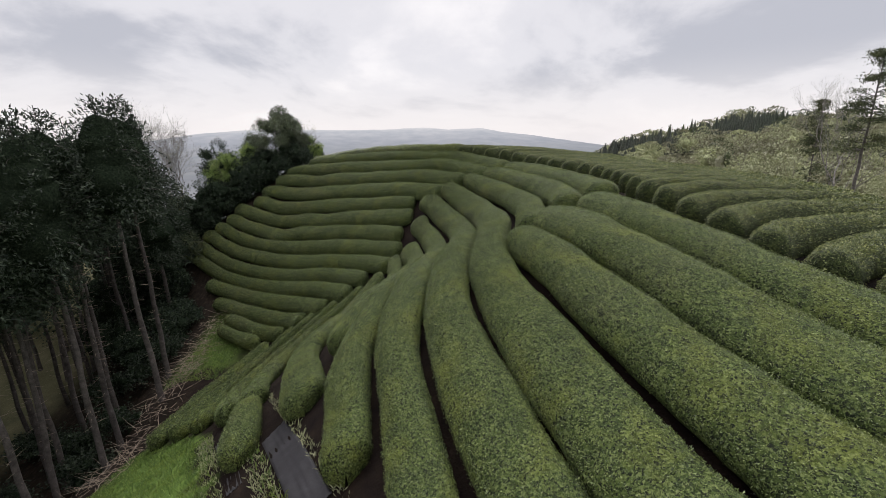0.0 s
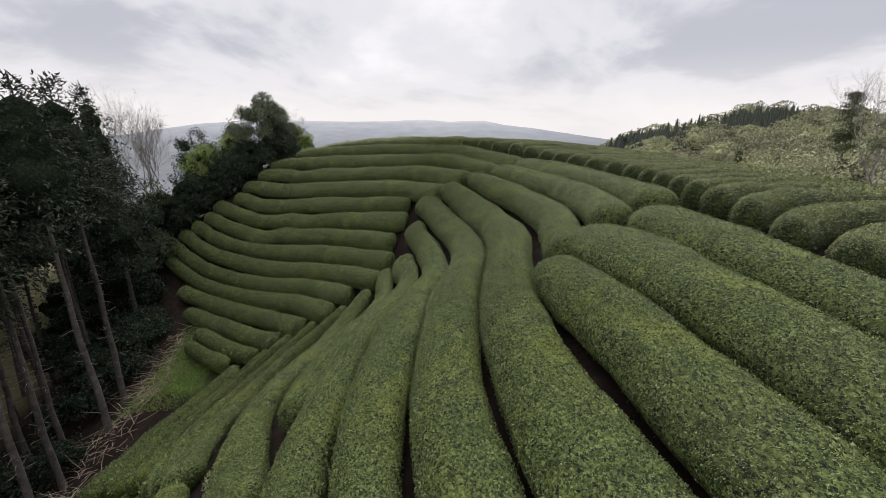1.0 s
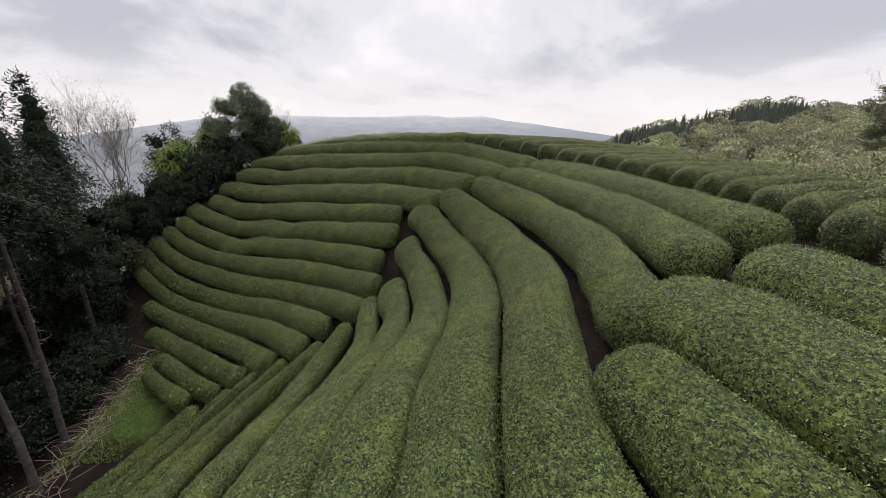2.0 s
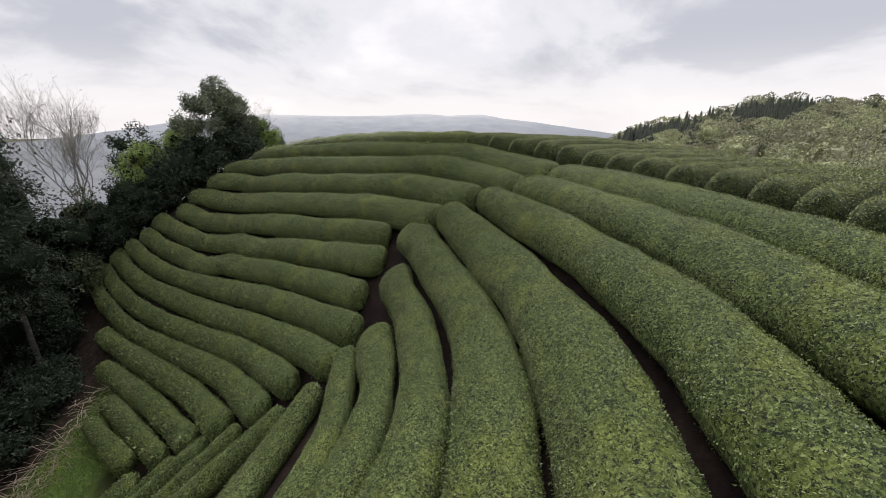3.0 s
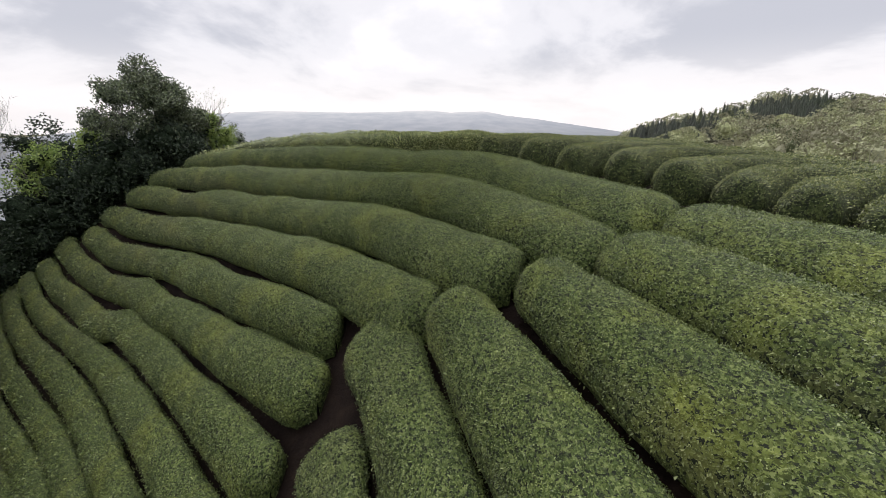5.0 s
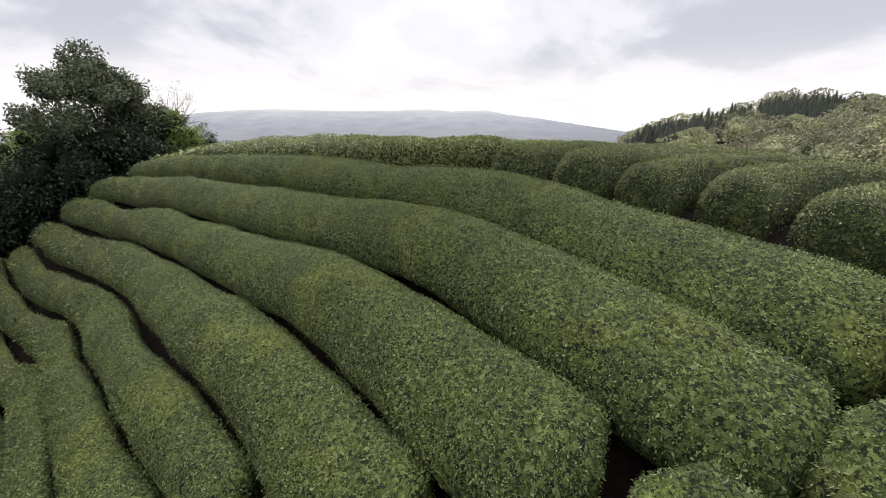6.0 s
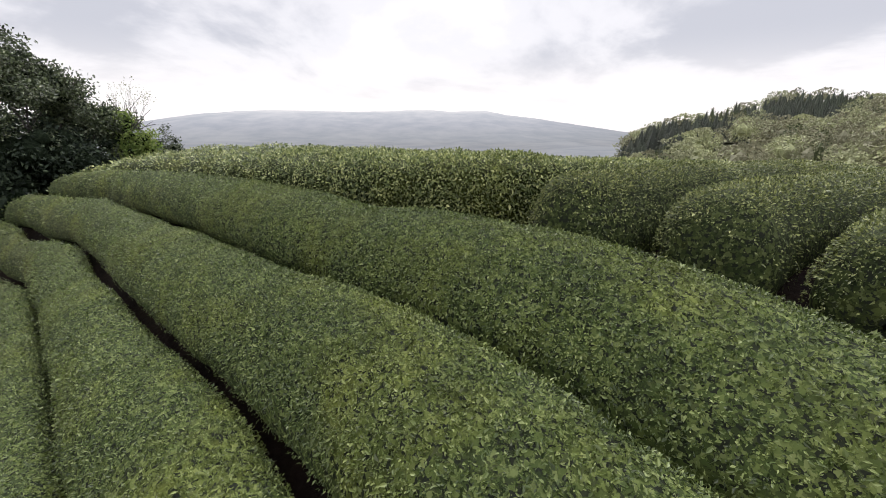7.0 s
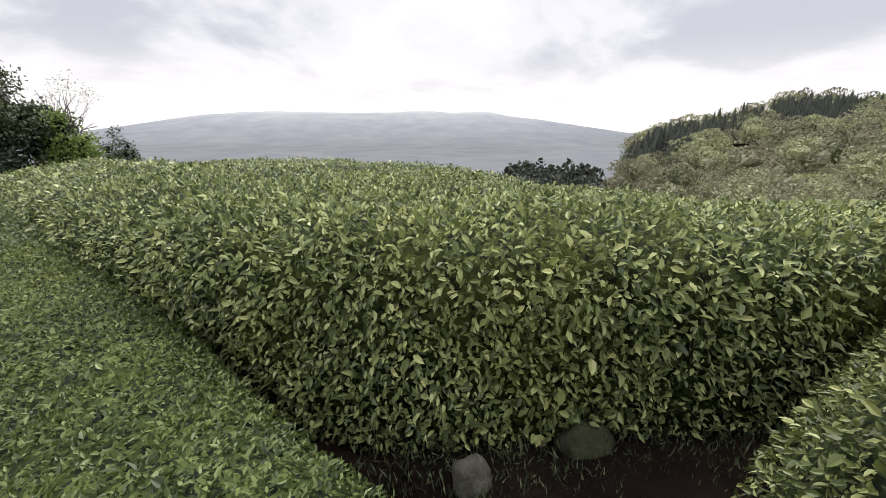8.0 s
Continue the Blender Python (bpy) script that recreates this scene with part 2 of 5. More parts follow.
row("terrace", (-13.05, 43.67, 16.59, 0.42), (-11.23, 42.56, 16.89, 0.45), (-9.49, 41.45, 17.08, 0.46), (-7.90, 40.27, 17.22, 0.44), (-6.36, 38.99, 17.36, 0.48), (-4.86, 37.67, 17.45, 0.50), (-3.36, 36.36, 17.50, 0.54), (-2.60, 35.70, 17.52, 0.56), (-1.06, 34.38, 17.52, 0.60), (0.46, 33.06, 17.58, 0.61), (1.90, 31.77, 17.56, 0.70), (3.14, 30.29, 17.30, 0.78), (4.63, 28.31, 17.04, 0.80))
row("terrace", (-15.71, 44.48, 15.62, 0.43), (-13.90, 43.25, 15.97, 0.45), (-12.24, 42.11, 16.15, 0.51), (-10.53, 40.93, 16.21, 0.54), (-8.85, 39.82, 16.44, 0.52), (-7.35, 38.54, 16.52, 0.50), (-5.89, 37.20, 16.66, 0.55), (-3.68, 35.13, 16.79, 0.57), (-2.20, 33.78, 16.88, 0.58), (-0.71, 32.46, 17.02, 0.61), (0.66, 31.08, 17.10, 0.65), (1.81, 29.54, 16.93, 0.68), (3.24, 27.43, 16.72, 0.69))
row("terrace", (-16.69, 44.07, 14.85, 0.58), (-15.02, 42.84, 15.05, 0.52), (-13.35, 41.68, 15.14, 0.50), (-11.74, 40.49, 15.11, 0.43), (-10.03, 39.40, 15.34, 0.45), (-8.48, 38.17, 15.52, 0.51), (-7.04, 36.79, 15.72, 0.51), (-5.60, 35.40, 15.88, 0.50), (-4.16, 34.03, 16.03, 0.53), (-2.68, 32.65, 16.18, 0.55), (-1.24, 31.28, 16.34, 0.57), (0.02, 29.80, 16.34, 0.60), (1.68, 27.53, 16.37, 0.62))
row("terrace", (-18.13, 43.85, 13.86, 0.49), (-16.48, 42.58, 13.98, 0.52), (-14.82, 41.35, 13.90, 0.56), (-13.09, 40.26, 13.99, 0.54), (-11.41, 39.15, 14.17, 0.59), (-9.83, 37.93, 14.38, 0.59), (-8.35, 36.58, 14.63, 0.54), (-6.94, 35.23, 14.89, 0.54), (-5.50, 33.79, 15.08, 0.59), (-4.06, 32.39, 15.26, 0.57), (-2.62, 31.03, 15.45, 0.56), (-1.29, 29.58, 15.48, 0.57), (0.30, 27.56, 15.64, 0.57))
row("terrace", (-18.81, 43.12, 12.97, 0.51), (-17.21, 41.81, 12.93, 0.51), (-15.63, 40.56, 12.67, 0.48), (-13.87, 39.47, 12.75, 0.54), (-12.18, 38.35, 12.97, 0.47), (-10.55, 37.13, 13.25, 0.46), (-9.08, 35.84, 13.57, 0.52), (-7.64, 34.37, 13.81, 0.55), (-6.27, 32.99, 14.05, 0.43), (-4.82, 31.61, 14.29, 0.45), (-3.32, 30.25, 14.55, 0.44), (-1.61, 28.66, 14.74, 0.42))
row("terrace", (-21.23, 44.05, 12.02, 0.57), (-19.75, 42.65, 12.04, 0.50), (-18.23, 41.31, 11.90, 0.48), (-16.57, 40.10, 11.70, 0.45), (-14.96, 38.97, 11.60, 0.43), (-13.25, 37.86, 11.81, 0.49), (-11.57, 36.70, 12.15, 0.49), (-9.45, 34.59, 12.42, 0.46), (-7.94, 33.28, 12.85, 0.45), (-6.47, 31.91, 13.19, 0.46), (-5.02, 30.52, 13.45, 0.47), (-3.50, 29.19, 13.76, 0.52), (-1.75, 27.66, 14.04, 0.59))
row("terrace", (-21.80, 43.13, 11.09, 0.45), (-20.26, 41.76, 11.06, 0.45), (-18.69, 40.46, 10.83, 0.44), (-16.99, 39.31, 10.69, 0.47), (-15.40, 38.11, 10.58, 0.51), (-13.78, 36.90, 10.67, 0.50), (-11.98, 35.86, 11.20, 0.54), (-11.24, 35.21, 11.32, 0.51), (-9.79, 33.84, 11.59, 0.45), (-8.33, 32.48, 11.97, 0.46), (-6.93, 31.08, 12.26, 0.42), (-5.49, 29.70, 12.53, 0.42), (-4.05, 28.31, 12.80, 0.44), (-2.35, 26.68, 13.03, 0.45))
row("terrace", (-23.16, 43.26, 10.26, 0.44), (-21.67, 41.84, 10.21, 0.44), (-20.14, 40.49, 9.93, 0.42), (-18.52, 39.27, 9.72, 0.42), (-16.83, 38.11, 9.66, 0.42), (-15.16, 36.96, 9.77, 0.42), (-12.75, 35.15, 10.06, 0.44), (-11.22, 33.88, 10.36, 0.44), (-9.74, 32.54, 10.73, 0.46), (-8.28, 31.17, 11.13, 0.46), (-6.84, 29.79, 11.47, 0.45), (-5.40, 28.39, 11.78, 0.43), (-3.98, 26.99, 12.05, 0.43), (-2.34, 25.35, 12.34, 0.48))
row("terrace", (-24.97, 43.93, 9.25, 0.51), (-23.55, 42.49, 9.38, 0.46), (-22.13, 41.06, 9.19, 0.44), (-20.58, 39.75, 8.92, 0.43), (-18.96, 38.52, 8.72, 0.46), (-17.28, 37.36, 8.72, 0.50), (-15.63, 36.20, 8.84, 0.51), (-13.23, 34.37, 9.10, 0.47), (-11.71, 33.08, 9.36, 0.46), (-10.22, 31.74, 9.73, 0.43), (-8.76, 30.39, 10.17, 0.42), (-7.31, 29.02, 10.58, 0.42), (-5.88, 27.63, 10.94, 0.43), (-4.50, 26.22, 11.28, 0.48), (-2.92, 24.52, 11.65, 0.50))
row("terrace", (-26.56, 44.17, 8.05, 0.42), (-25.09, 42.76, 8.33, 0.42), (-23.69, 41.34, 8.31, 0.42), (-22.21, 39.96, 8.10, 0.42), (-20.65, 38.69, 7.85, 0.43), (-19.05, 37.43, 7.71, 0.43), (-17.40, 36.24, 7.74, 0.44), (-15.75, 35.06, 7.85, 0.44), (-14.92, 34.47, 7.94, 0.44), (-13.32, 33.26, 8.21, 0.43), (-11.78, 31.98, 8.51, 0.42), (-10.26, 30.69, 8.97, 0.42), (-8.79, 29.34, 9.46, 0.42), (-7.37, 27.95, 9.90, 0.42), (-6.01, 26.51, 10.24, 0.43), (-4.42, 24.77, 10.73, 0.42))
row("terrace", (-27.52, 44.03, 7.21, 0.42), (-26.06, 42.58, 7.42, 0.42), (-24.65, 41.17, 7.44, 0.42), (-23.22, 39.75, 7.27, 0.42), (-21.67, 38.46, 7.07, 0.42), (-20.12, 37.18, 6.90, 0.42), (-18.48, 35.96, 6.92, 0.42), (-16.83, 34.78, 6.98, 0.42), (-16.00, 34.20, 7.04, 0.42), (-14.35, 33.03, 7.28, 0.42), (-12.77, 31.79, 7.58, 0.42), (-11.23, 30.52, 8.00, 0.42), (-9.75, 29.18, 8.48, 0.44), (-8.34, 27.79, 8.98, 0.47), (-7.01, 26.32, 9.34, 0.49), (-5.46, 24.54, 9.83, 0.48))
row("terrace", (-21.37, 36.97, 6.10, 0.51), (-19.69, 35.75, 6.16, 0.51), (-18.03, 34.57, 6.24, 0.52), (-16.34, 33.41, 6.32, 0.52), (-14.70, 32.23, 6.51, 0.51), (-13.13, 31.00, 6.78, 0.49), (-11.62, 29.71, 7.16, 0.48), (-10.20, 28.34, 7.60, 0.47), (-8.82, 26.90, 8.11, 0.46), (-7.23, 25.18, 8.67, 0.45))
row("terrace", (-19.37, 34.21, 5.45, 0.52), (-17.65, 33.03, 5.54, 0.52), (-15.98, 31.88, 5.63, 0.51), (-14.34, 30.69, 5.83, 0.49), (-12.05, 28.78, 6.28, 0.47), (-10.62, 27.42, 6.78, 0.45), (-8.95, 25.79, 7.54, 0.45))
row("terrace", (-17.08, 31.47, 5.08, 0.48), (-15.39, 30.25, 5.18, 0.47), (-13.80, 29.05, 5.30, 0.44), (-12.28, 27.76, 5.64, 0.42), (-10.54, 26.20, 6.37, 0.42))
row("terrace", (-17.11, 30.32, 4.73, 0.45), (-15.44, 29.10, 4.74, 0.45), (-12.76, 27.09, 5.12, 0.45))
row("front", (4.73, 28.57, 17.09, 0.83), (5.82, 26.30, 17.02, 0.89), (6.51, 24.36, 16.95, 0.89), (6.77, 22.44, 16.89, 0.76), (6.86, 20.53, 16.88, 0.68), (6.73, 18.60, 16.91, 0.67), (6.51, 16.39, 16.92, 0.69))
row("front", (5.62, 15.59, 16.80, 0.83), (6.09, 13.48, 16.74, 0.83), (6.60, 11.42, 16.48, 0.84), (7.00, 10.40, 16.28, 0.87), (7.95, 8.13, 15.81, 0.92), (9.46, 4.43, 15.36, 0.92))
row("front", (3.35, 27.74, 16.78, 0.73), (4.23, 25.66, 16.75, 0.70), (4.89, 23.73, 16.68, 0.71), (5.31, 21.77, 16.60, 0.76), (5.43, 19.81, 16.58, 0.72), (5.25, 17.88, 16.61, 0.64), (4.99, 15.72, 16.67, 0.65))
row("front", (3.96, 15.36, 16.36, 0.86), (4.41, 13.22, 16.45, 0.84), (4.88, 11.24, 16.28, 0.81), (5.50, 9.23, 15.95, 0.88), (6.25, 6.97, 15.55, 0.92), (7.62, 2.68, 15.20, 0.92))
row("front", (1.99, 27.52, 16.46, 0.54), (2.91, 25.29, 16.24, 0.58), (3.57, 23.34, 16.16, 0.61), (3.90, 21.39, 16.08, 0.62), (4.02, 18.45, 16.11, 0.60), (3.73, 16.50, 16.17, 0.60), (3.35, 14.29, 16.18, 0.58))
row("front", (2.71, 13.88, 15.94, 0.59), (3.18, 11.69, 15.94, 0.64), (3.65, 9.62, 15.69, 0.71), (4.20, 7.61, 15.37, 0.76), (4.83, 5.38, 15.12, 0.85), (5.51, 2.98, 15.02, 0.85))
row("front", (0.60, 27.74, 15.91, 0.53), (1.21, 26.07, 15.65, 0.57), (1.78, 24.47, 15.41, 0.64), (2.22, 22.80, 15.32, 0.67), (2.48, 21.14, 15.26, 0.67), (2.59, 19.50, 15.30, 0.71), (2.50, 17.80, 15.40, 0.70), (2.22, 16.16, 15.53, 0.66), (1.94, 14.58, 15.60, 0.64), (1.73, 13.04, 15.54, 0.61), (1.70, 11.56, 15.38, 0.65), (1.91, 10.02, 15.17, 0.71), (2.27, 8.42, 14.95, 0.72), (2.64, 6.82, 14.76, 0.74), (3.05, 5.03, 14.65, 0.77), (3.72, 2.10, 14.65, 0.77))
row("front", (-0.71, 28.25, 15.18, 0.77), (-0.24, 26.94, 14.94, 0.57), (0.32, 25.38, 14.64, 0.55), (0.84, 23.75, 14.51, 0.57), (1.17, 22.08, 14.45, 0.61), (1.29, 20.44, 14.42, 0.64), (1.26, 18.78, 14.56, 0.65), (1.05, 17.13, 14.76, 0.63), (0.79, 15.54, 14.93, 0.64), (0.57, 13.95, 14.99, 0.64), (0.44, 12.39, 14.89, 0.61), (0.40, 10.89, 14.65, 0.65), (0.63, 9.35, 14.42, 0.68), (0.98, 7.74, 14.23, 0.69), (1.40, 5.94, 14.13, 0.66), (2.11, 2.82, 14.17, 0.66))
row("front", (-1.30, 26.75, 13.92, 0.65), (-0.86, 25.43, 13.62, 0.47), (-0.37, 23.83, 13.51, 0.52), (-0.09, 22.15, 13.51, 0.53), (0.04, 20.53, 13.59, 0.53), (0.02, 18.89, 13.81, 0.57), (-0.24, 17.21, 14.05, 0.66), (-0.68, 14.83, 14.24, 0.71), (-0.77, 13.27, 14.26, 0.66), (-0.94, 11.65, 14.03, 0.65), (-0.90, 10.18, 13.78, 0.60), (-0.59, 8.61, 13.59, 0.55), (-0.22, 6.82, 13.45, 0.54), (0.38, 3.88, 13.48, 0.54))
row("front", (-1.71, 24.87, 12.63, 0.66), (-1.50, 23.64, 12.52, 0.56), (-1.18, 22.10, 12.68, 0.46), (-1.12, 20.43, 12.82, 0.50), (-1.20, 18.77, 13.08, 0.51), (-1.49, 17.14, 13.31, 0.50), (-1.77, 15.59, 13.47, 0.50), (-1.93, 14.03, 13.52, 0.54), (-2.17, 12.36, 13.31, 0.61), (-2.31, 10.88, 13.00, 0.63), (-2.06, 9.32, 12.86, 0.58), (-1.69, 7.50, 12.73, 0.54))
row("front", (-6.55, 13.29, 10.11, 0.50), (-6.21, 12.21, 10.24, 0.60), (-5.86, 11.21, 10.39, 0.62), (-5.50, 10.30, 10.45, 0.56))
row("front", (-2.62, 24.80, 11.91, 0.40), (-2.29, 22.12, 11.82, 0.42), (-2.18, 19.95, 12.14, 0.46), (-2.28, 17.83, 12.59, 0.52), (-2.52, 16.13, 12.84, 0.62), (-2.80, 15.00, 12.82, 0.62), (-3.01, 14.25, 12.71, 0.61), (-3.09, 13.59, 12.65, 0.60), (-3.06, 12.94, 12.65, 0.60))
row("front", (-3.40, 24.14, 11.20, 0.45), (-4.21, 22.34, 10.35, 0.58), (-4.62, 20.60, 10.22, 0.62), (-4.84, 18.58, 10.53, 0.62), (-4.97, 16.83, 10.88, 0.62), (-5.03, 15.56, 11.04, 0.62), (-4.91, 14.42, 11.20, 0.60), (-4.45, 12.88, 11.53, 0.68), (-3.62, 10.74, 11.95, 0.72))
row("front", (-4.44, 23.94, 10.40, 0.51), (-6.21, 23.41, 8.92, 0.47), (-7.42, 22.85, 7.99, 0.51), (-8.41, 21.93, 7.28, 0.58), (-8.83, 20.55, 7.11, 0.61), (-8.59, 18.78, 7.61, 0.59), (-7.91, 16.89, 8.56, 0.52), (-7.17, 15.13, 9.45, 0.50), (-6.53, 13.49, 10.06, 0.62))
row("front", (-6.22, 24.53, 9.21, 0.43), (-7.94, 24.08, 7.78, 0.44), (-9.01, 23.52, 6.92, 0.50), (-9.91, 22.67, 6.26, 0.56), (-10.53, 21.66, 5.89, 0.54), (-10.75, 20.48, 5.86, 0.52), (-10.42, 18.98, 6.29, 0.52), (-9.47, 16.95, 7.37, 0.51), (-8.07, 14.42, 8.86, 0.42))
row("front", (-7.86, 25.14, 8.15, 0.41), (-9.57, 24.76, 6.73, 0.33), (-10.56, 24.21, 5.93, 0.30), (-11.33, 23.33, 5.42, 0.30), (-11.84, 22.32, 5.15, 0.31), (-12.09, 21.25, 5.09, 0.35), (-12.03, 20.07, 5.20, 0.41), (-11.76, 18.83, 5.51, 0.50), (-11.43, 17.59, 5.93, 0.58))
row("front", (-9.36, 25.53, 7.10, 0.30), (-10.70, 24.78, 5.91, 0.30), (-11.46, 24.09, 5.37, 0.30), (-12.10, 23.21, 5.03, 0.30), (-12.62, 22.34, 4.81, 0.31), (-12.97, 21.48, 4.69, 0.35), (-13.07, 20.49, 4.69, 0.40), (-13.07, 19.34, 4.79, 0.47), (-13.15, 18.11, 4.89, 0.58))
row("front", (-11.60, 26.27, 5.59, 0.62), (-12.56, 25.11, 4.88, 0.58), (-13.03, 24.26, 4.65, 0.53), (-13.42, 23.37, 4.50, 0.48), (-13.79, 22.58, 4.38, 0.45), (-14.05, 21.82, 4.28, 0.44), (-14.15, 20.88, 4.24, 0.44), (-14.30, 19.70, 4.22, 0.49), (-14.65, 18.35, 4.15, 0.58))
row("crest", (-12.90, 45.48, 16.72, 0.66), (-10.20, 43.28, 17.17, 0.70), (-7.60, 41.23, 17.60, 0.80), (-5.15, 39.20, 17.82, 0.80), (-3.02, 37.42, 17.97, 0.82), (-1.23, 36.13, 18.02, 0.84), (0.50, 35.33, 18.04, 0.88), (2.60, 35.33, 18.00, 0.88), (5.10, 36.18, 17.84, 0.82), (9.10, 37.88, 17.42, 0.82), (14.10, 40.28, 16.67, 0.80))
row("crest", (-9.11, 44.89, 17.10, 0.84), (-6.37, 43.01, 17.53, 0.84), (-3.81, 40.92, 17.75, 0.84), (-1.68, 38.89, 17.90, 0.84), (-0.23, 37.55, 17.95, 0.84), (0.85, 37.01, 17.95, 0.84), (2.29, 37.02, 17.82, 0.84), (4.47, 37.78, 17.52, 0.84), (8.39, 39.44, 16.86, 0.84))
row("crest", (-8.13, 46.30, 17.01, 0.84), (-5.34, 44.38, 17.44, 0.84), (-2.68, 42.21, 17.66, 0.84), (-0.50, 40.15, 17.81, 0.84), (0.75, 38.97, 17.82, 0.84), (1.21, 38.70, 17.81, 0.84), (1.98, 38.71, 17.67, 0.84), (3.84, 39.38, 17.26, 0.84), (7.67, 41.01, 16.35, 0.84))
row("crest", (-7.14, 47.71, 16.89, 0.84), (-4.31, 45.76, 17.32, 0.84), (-1.54, 43.51, 17.54, 0.84), (0.67, 41.40, 17.64, 0.84), (1.72, 40.38, 17.53, 0.84), (1.56, 40.38, 17.58, 0.84), (1.66, 40.40, 17.52, 0.84), (3.22, 40.98, 17.06, 0.84), (6.96, 42.58, 15.91, 0.84))
# the rows on the shoulder run off to the east from a path along the front block
SHOULDER = ((1.65, 33.05, 17.87), (2.78, 32.40, 17.82), (3.60, 31.60, 17.72), (4.60, 30.95, 17.61), (5.38, 30.00, 17.46), (6.05, 29.00, 17.33), (6.62, 28.05, 17.26), (7.15, 27.00, 17.18), (7.75, 25.85, 17.10), (8.25, 24.60, 17.03), (8.55, 23.25, 16.98), (8.65, 21.90, 16.96), (8.55, 20.55, 16.94), (8.40, 19.20, 16.90), (8.20, 17.85, 16.86), (8.05, 16.55, 16.83), (8.05, 15.25, 16.76), (8.20, 13.95, 16.58), (8.55, 12.60, 16.36), (8.95, 11.30, 16.08), (9.55, 10.00, 15.78), (10.35, 8.75, 15.48))
for i, (ex, ey, ez) in enumerate(SHOULDER):
    steps = []
    high_up = min(1.0, max(0.0, (ey - 31.0) / 2.5))
    turn, swing = 0.36 + 0.18 * high_up, 0.9 * (1 - high_up)
    rise = 0.02 * min(1.0, max(0.0, (ey - 31.0) / 3.0))
    # neighbours just meet, with a groove between their rounded sides
    near = SHOULDER[max(0, i - 1):i] + SHOULDER[i + 1:i + 2]
    for d in (0.0, 1.0, 2.0, 3.5, 5.5, 9.0, 13.0, 17.0):
        lead = turn + swing / 1.5 * math.exp(-d / 1.5)
        gaps = [abs((ex - q[0]) * lead + (q[1] - ey) * 0.89) / math.hypot(lead, 0.89) for q in near]
        half = min(0.80, max(0.42, 0.46 * min(gaps)))
        steps.append((ex + (1.02 - 0.3 * turn) * d, ey + turn * d + swing * (1 - math.exp(-d / 1.5)) + 0.006 * d * d, ez + 0.17 + rise * min(d, 3.0) - 0.0042 * d * d - 0.012 * d, half))
    row("shoulder", *steps)

# ---- ground ----
HEDGE = 0.88
GROUND_MARKS = ((-25, 20, -2.5), (-32, 25, -5), (-30, 10, -5), (-20, 10, 0.5), (-12, 4, 6.0), (-25, 35, 2.0), (-34, 42, 0.0), (-16, 13, 3.2), (-9.5, 11.5, 7.2), (-6.5, 5.5, 9.2), (0, -8, 10.8), (8, -6, 12.8), (20, -2, 12.5),
                (28, 12, 12.8), (34, 24, 11.5), (36, 38, 10.5), (27, 44, 12.5), (18, 46, 14.3), (4, 41, 16.5), (-4, 46, 15.4), (-12, 49, 14.6), (-17.2, 46.3, 14.9), (-24, 50, 10.5), (-31, 52, 5), (5, 50, 11.5), (-4, 52, 11.5), (14, 50, 11), (-17.5, 23.6, 3.0), (-19.3, 27, 2.4), (-20, 22.6, -0.3))
marks = [p - np.array([0, 0, 1.28 if b == "crest" and abs(p[0] - 0.8) < 2.5 else HEDGE]) for b, r in ROWS for p in spline(r, 2.6)[0][:, :3]]
marks = np.array(marks + [np.array(g, dtype=float) for g in GROUND_MARKS])
mark_mid, mark_size = marks[:, :2].mean(0), 20.0


def plate(d2):
    return np.where(d2 > 1e-12, d2 * np.log(np.maximum(d2, 1e-12)), 0.0)


_a = (marks[:, :2] - mark_mid) / mark_size
_k = plate(((_a[:, None] - _a[None]) ** 2).sum(-1)) + 0.004 * np.eye(len(_a))
_p = np.c_[np.ones(len(_a)), _a]
_w = np.linalg.solve(np.block([[_k, _p], [_p.T, np.zeros((3, 3))]]), np.r_[marks[:, 2], 0, 0, 0])


def field(x, y):
    """Height of the tea field's ground."""
    q = (np.stack([np.ravel(x), np.ravel(y)], 1) - mark_mid) / mark_size
    out = np.empty(len(q))
    for i in range(0, len(q), 4000):
        b = q[i:i + 4000]
        out[i:i + 4000] = plate(((b[:, None] - _a[None]) ** 2).sum(-1)) @ _w[:-3] + np.c_[np.ones(len(b)), b] @ _w[-3:]
    return out.reshape(np.shape(x))


def country(x, y):
    """Height of the land beyond the field: a wooded hill to the north-east, a valley to the north."""
    dx, dy = x - 0.0, y - 30.0
    r = np.hypot(dx, dy)
    az = np.degrees(np.arctan2(dx, dy))
    east = ease(az, 14, 24) * (1 - ease(az, 100, 150))
    valley = 13 - 143 * ease(r, 8, 330)
    # a ridge that climbs away to the north-east
    along, off = (x - 62) * 0.827 + (y - 170) * 0.563, (y - 170) * 0.827 - (x - 62) * 0.563
    top = np.interp(along, (-80, -26, -13, -5, 6, 23, 39, 65, 90, 119, 153, 190, 225, 290, 340, 400), (-8, -1, 2.5, 4.5, 8, 10, 11, 13, 17, 20.5, 24.5, 22, 21.5, 19.5, 15, 8))
    foot = np.where(off < 0, 7.0, -40.0)
    hill = foot + (top - foot) * np.exp(-((off / np.where(off < 0, 75.0, 90.0)) ** 2)) - 90 * ease(r, 520, 1200)
    west = 2 - 60 * ease(r, 45, 300)
    z = valley * (1 - east) + hill * east
    back = ease(np.abs(az), 60, 110) * (1 - east)
    return z * (1 - back) + west * back


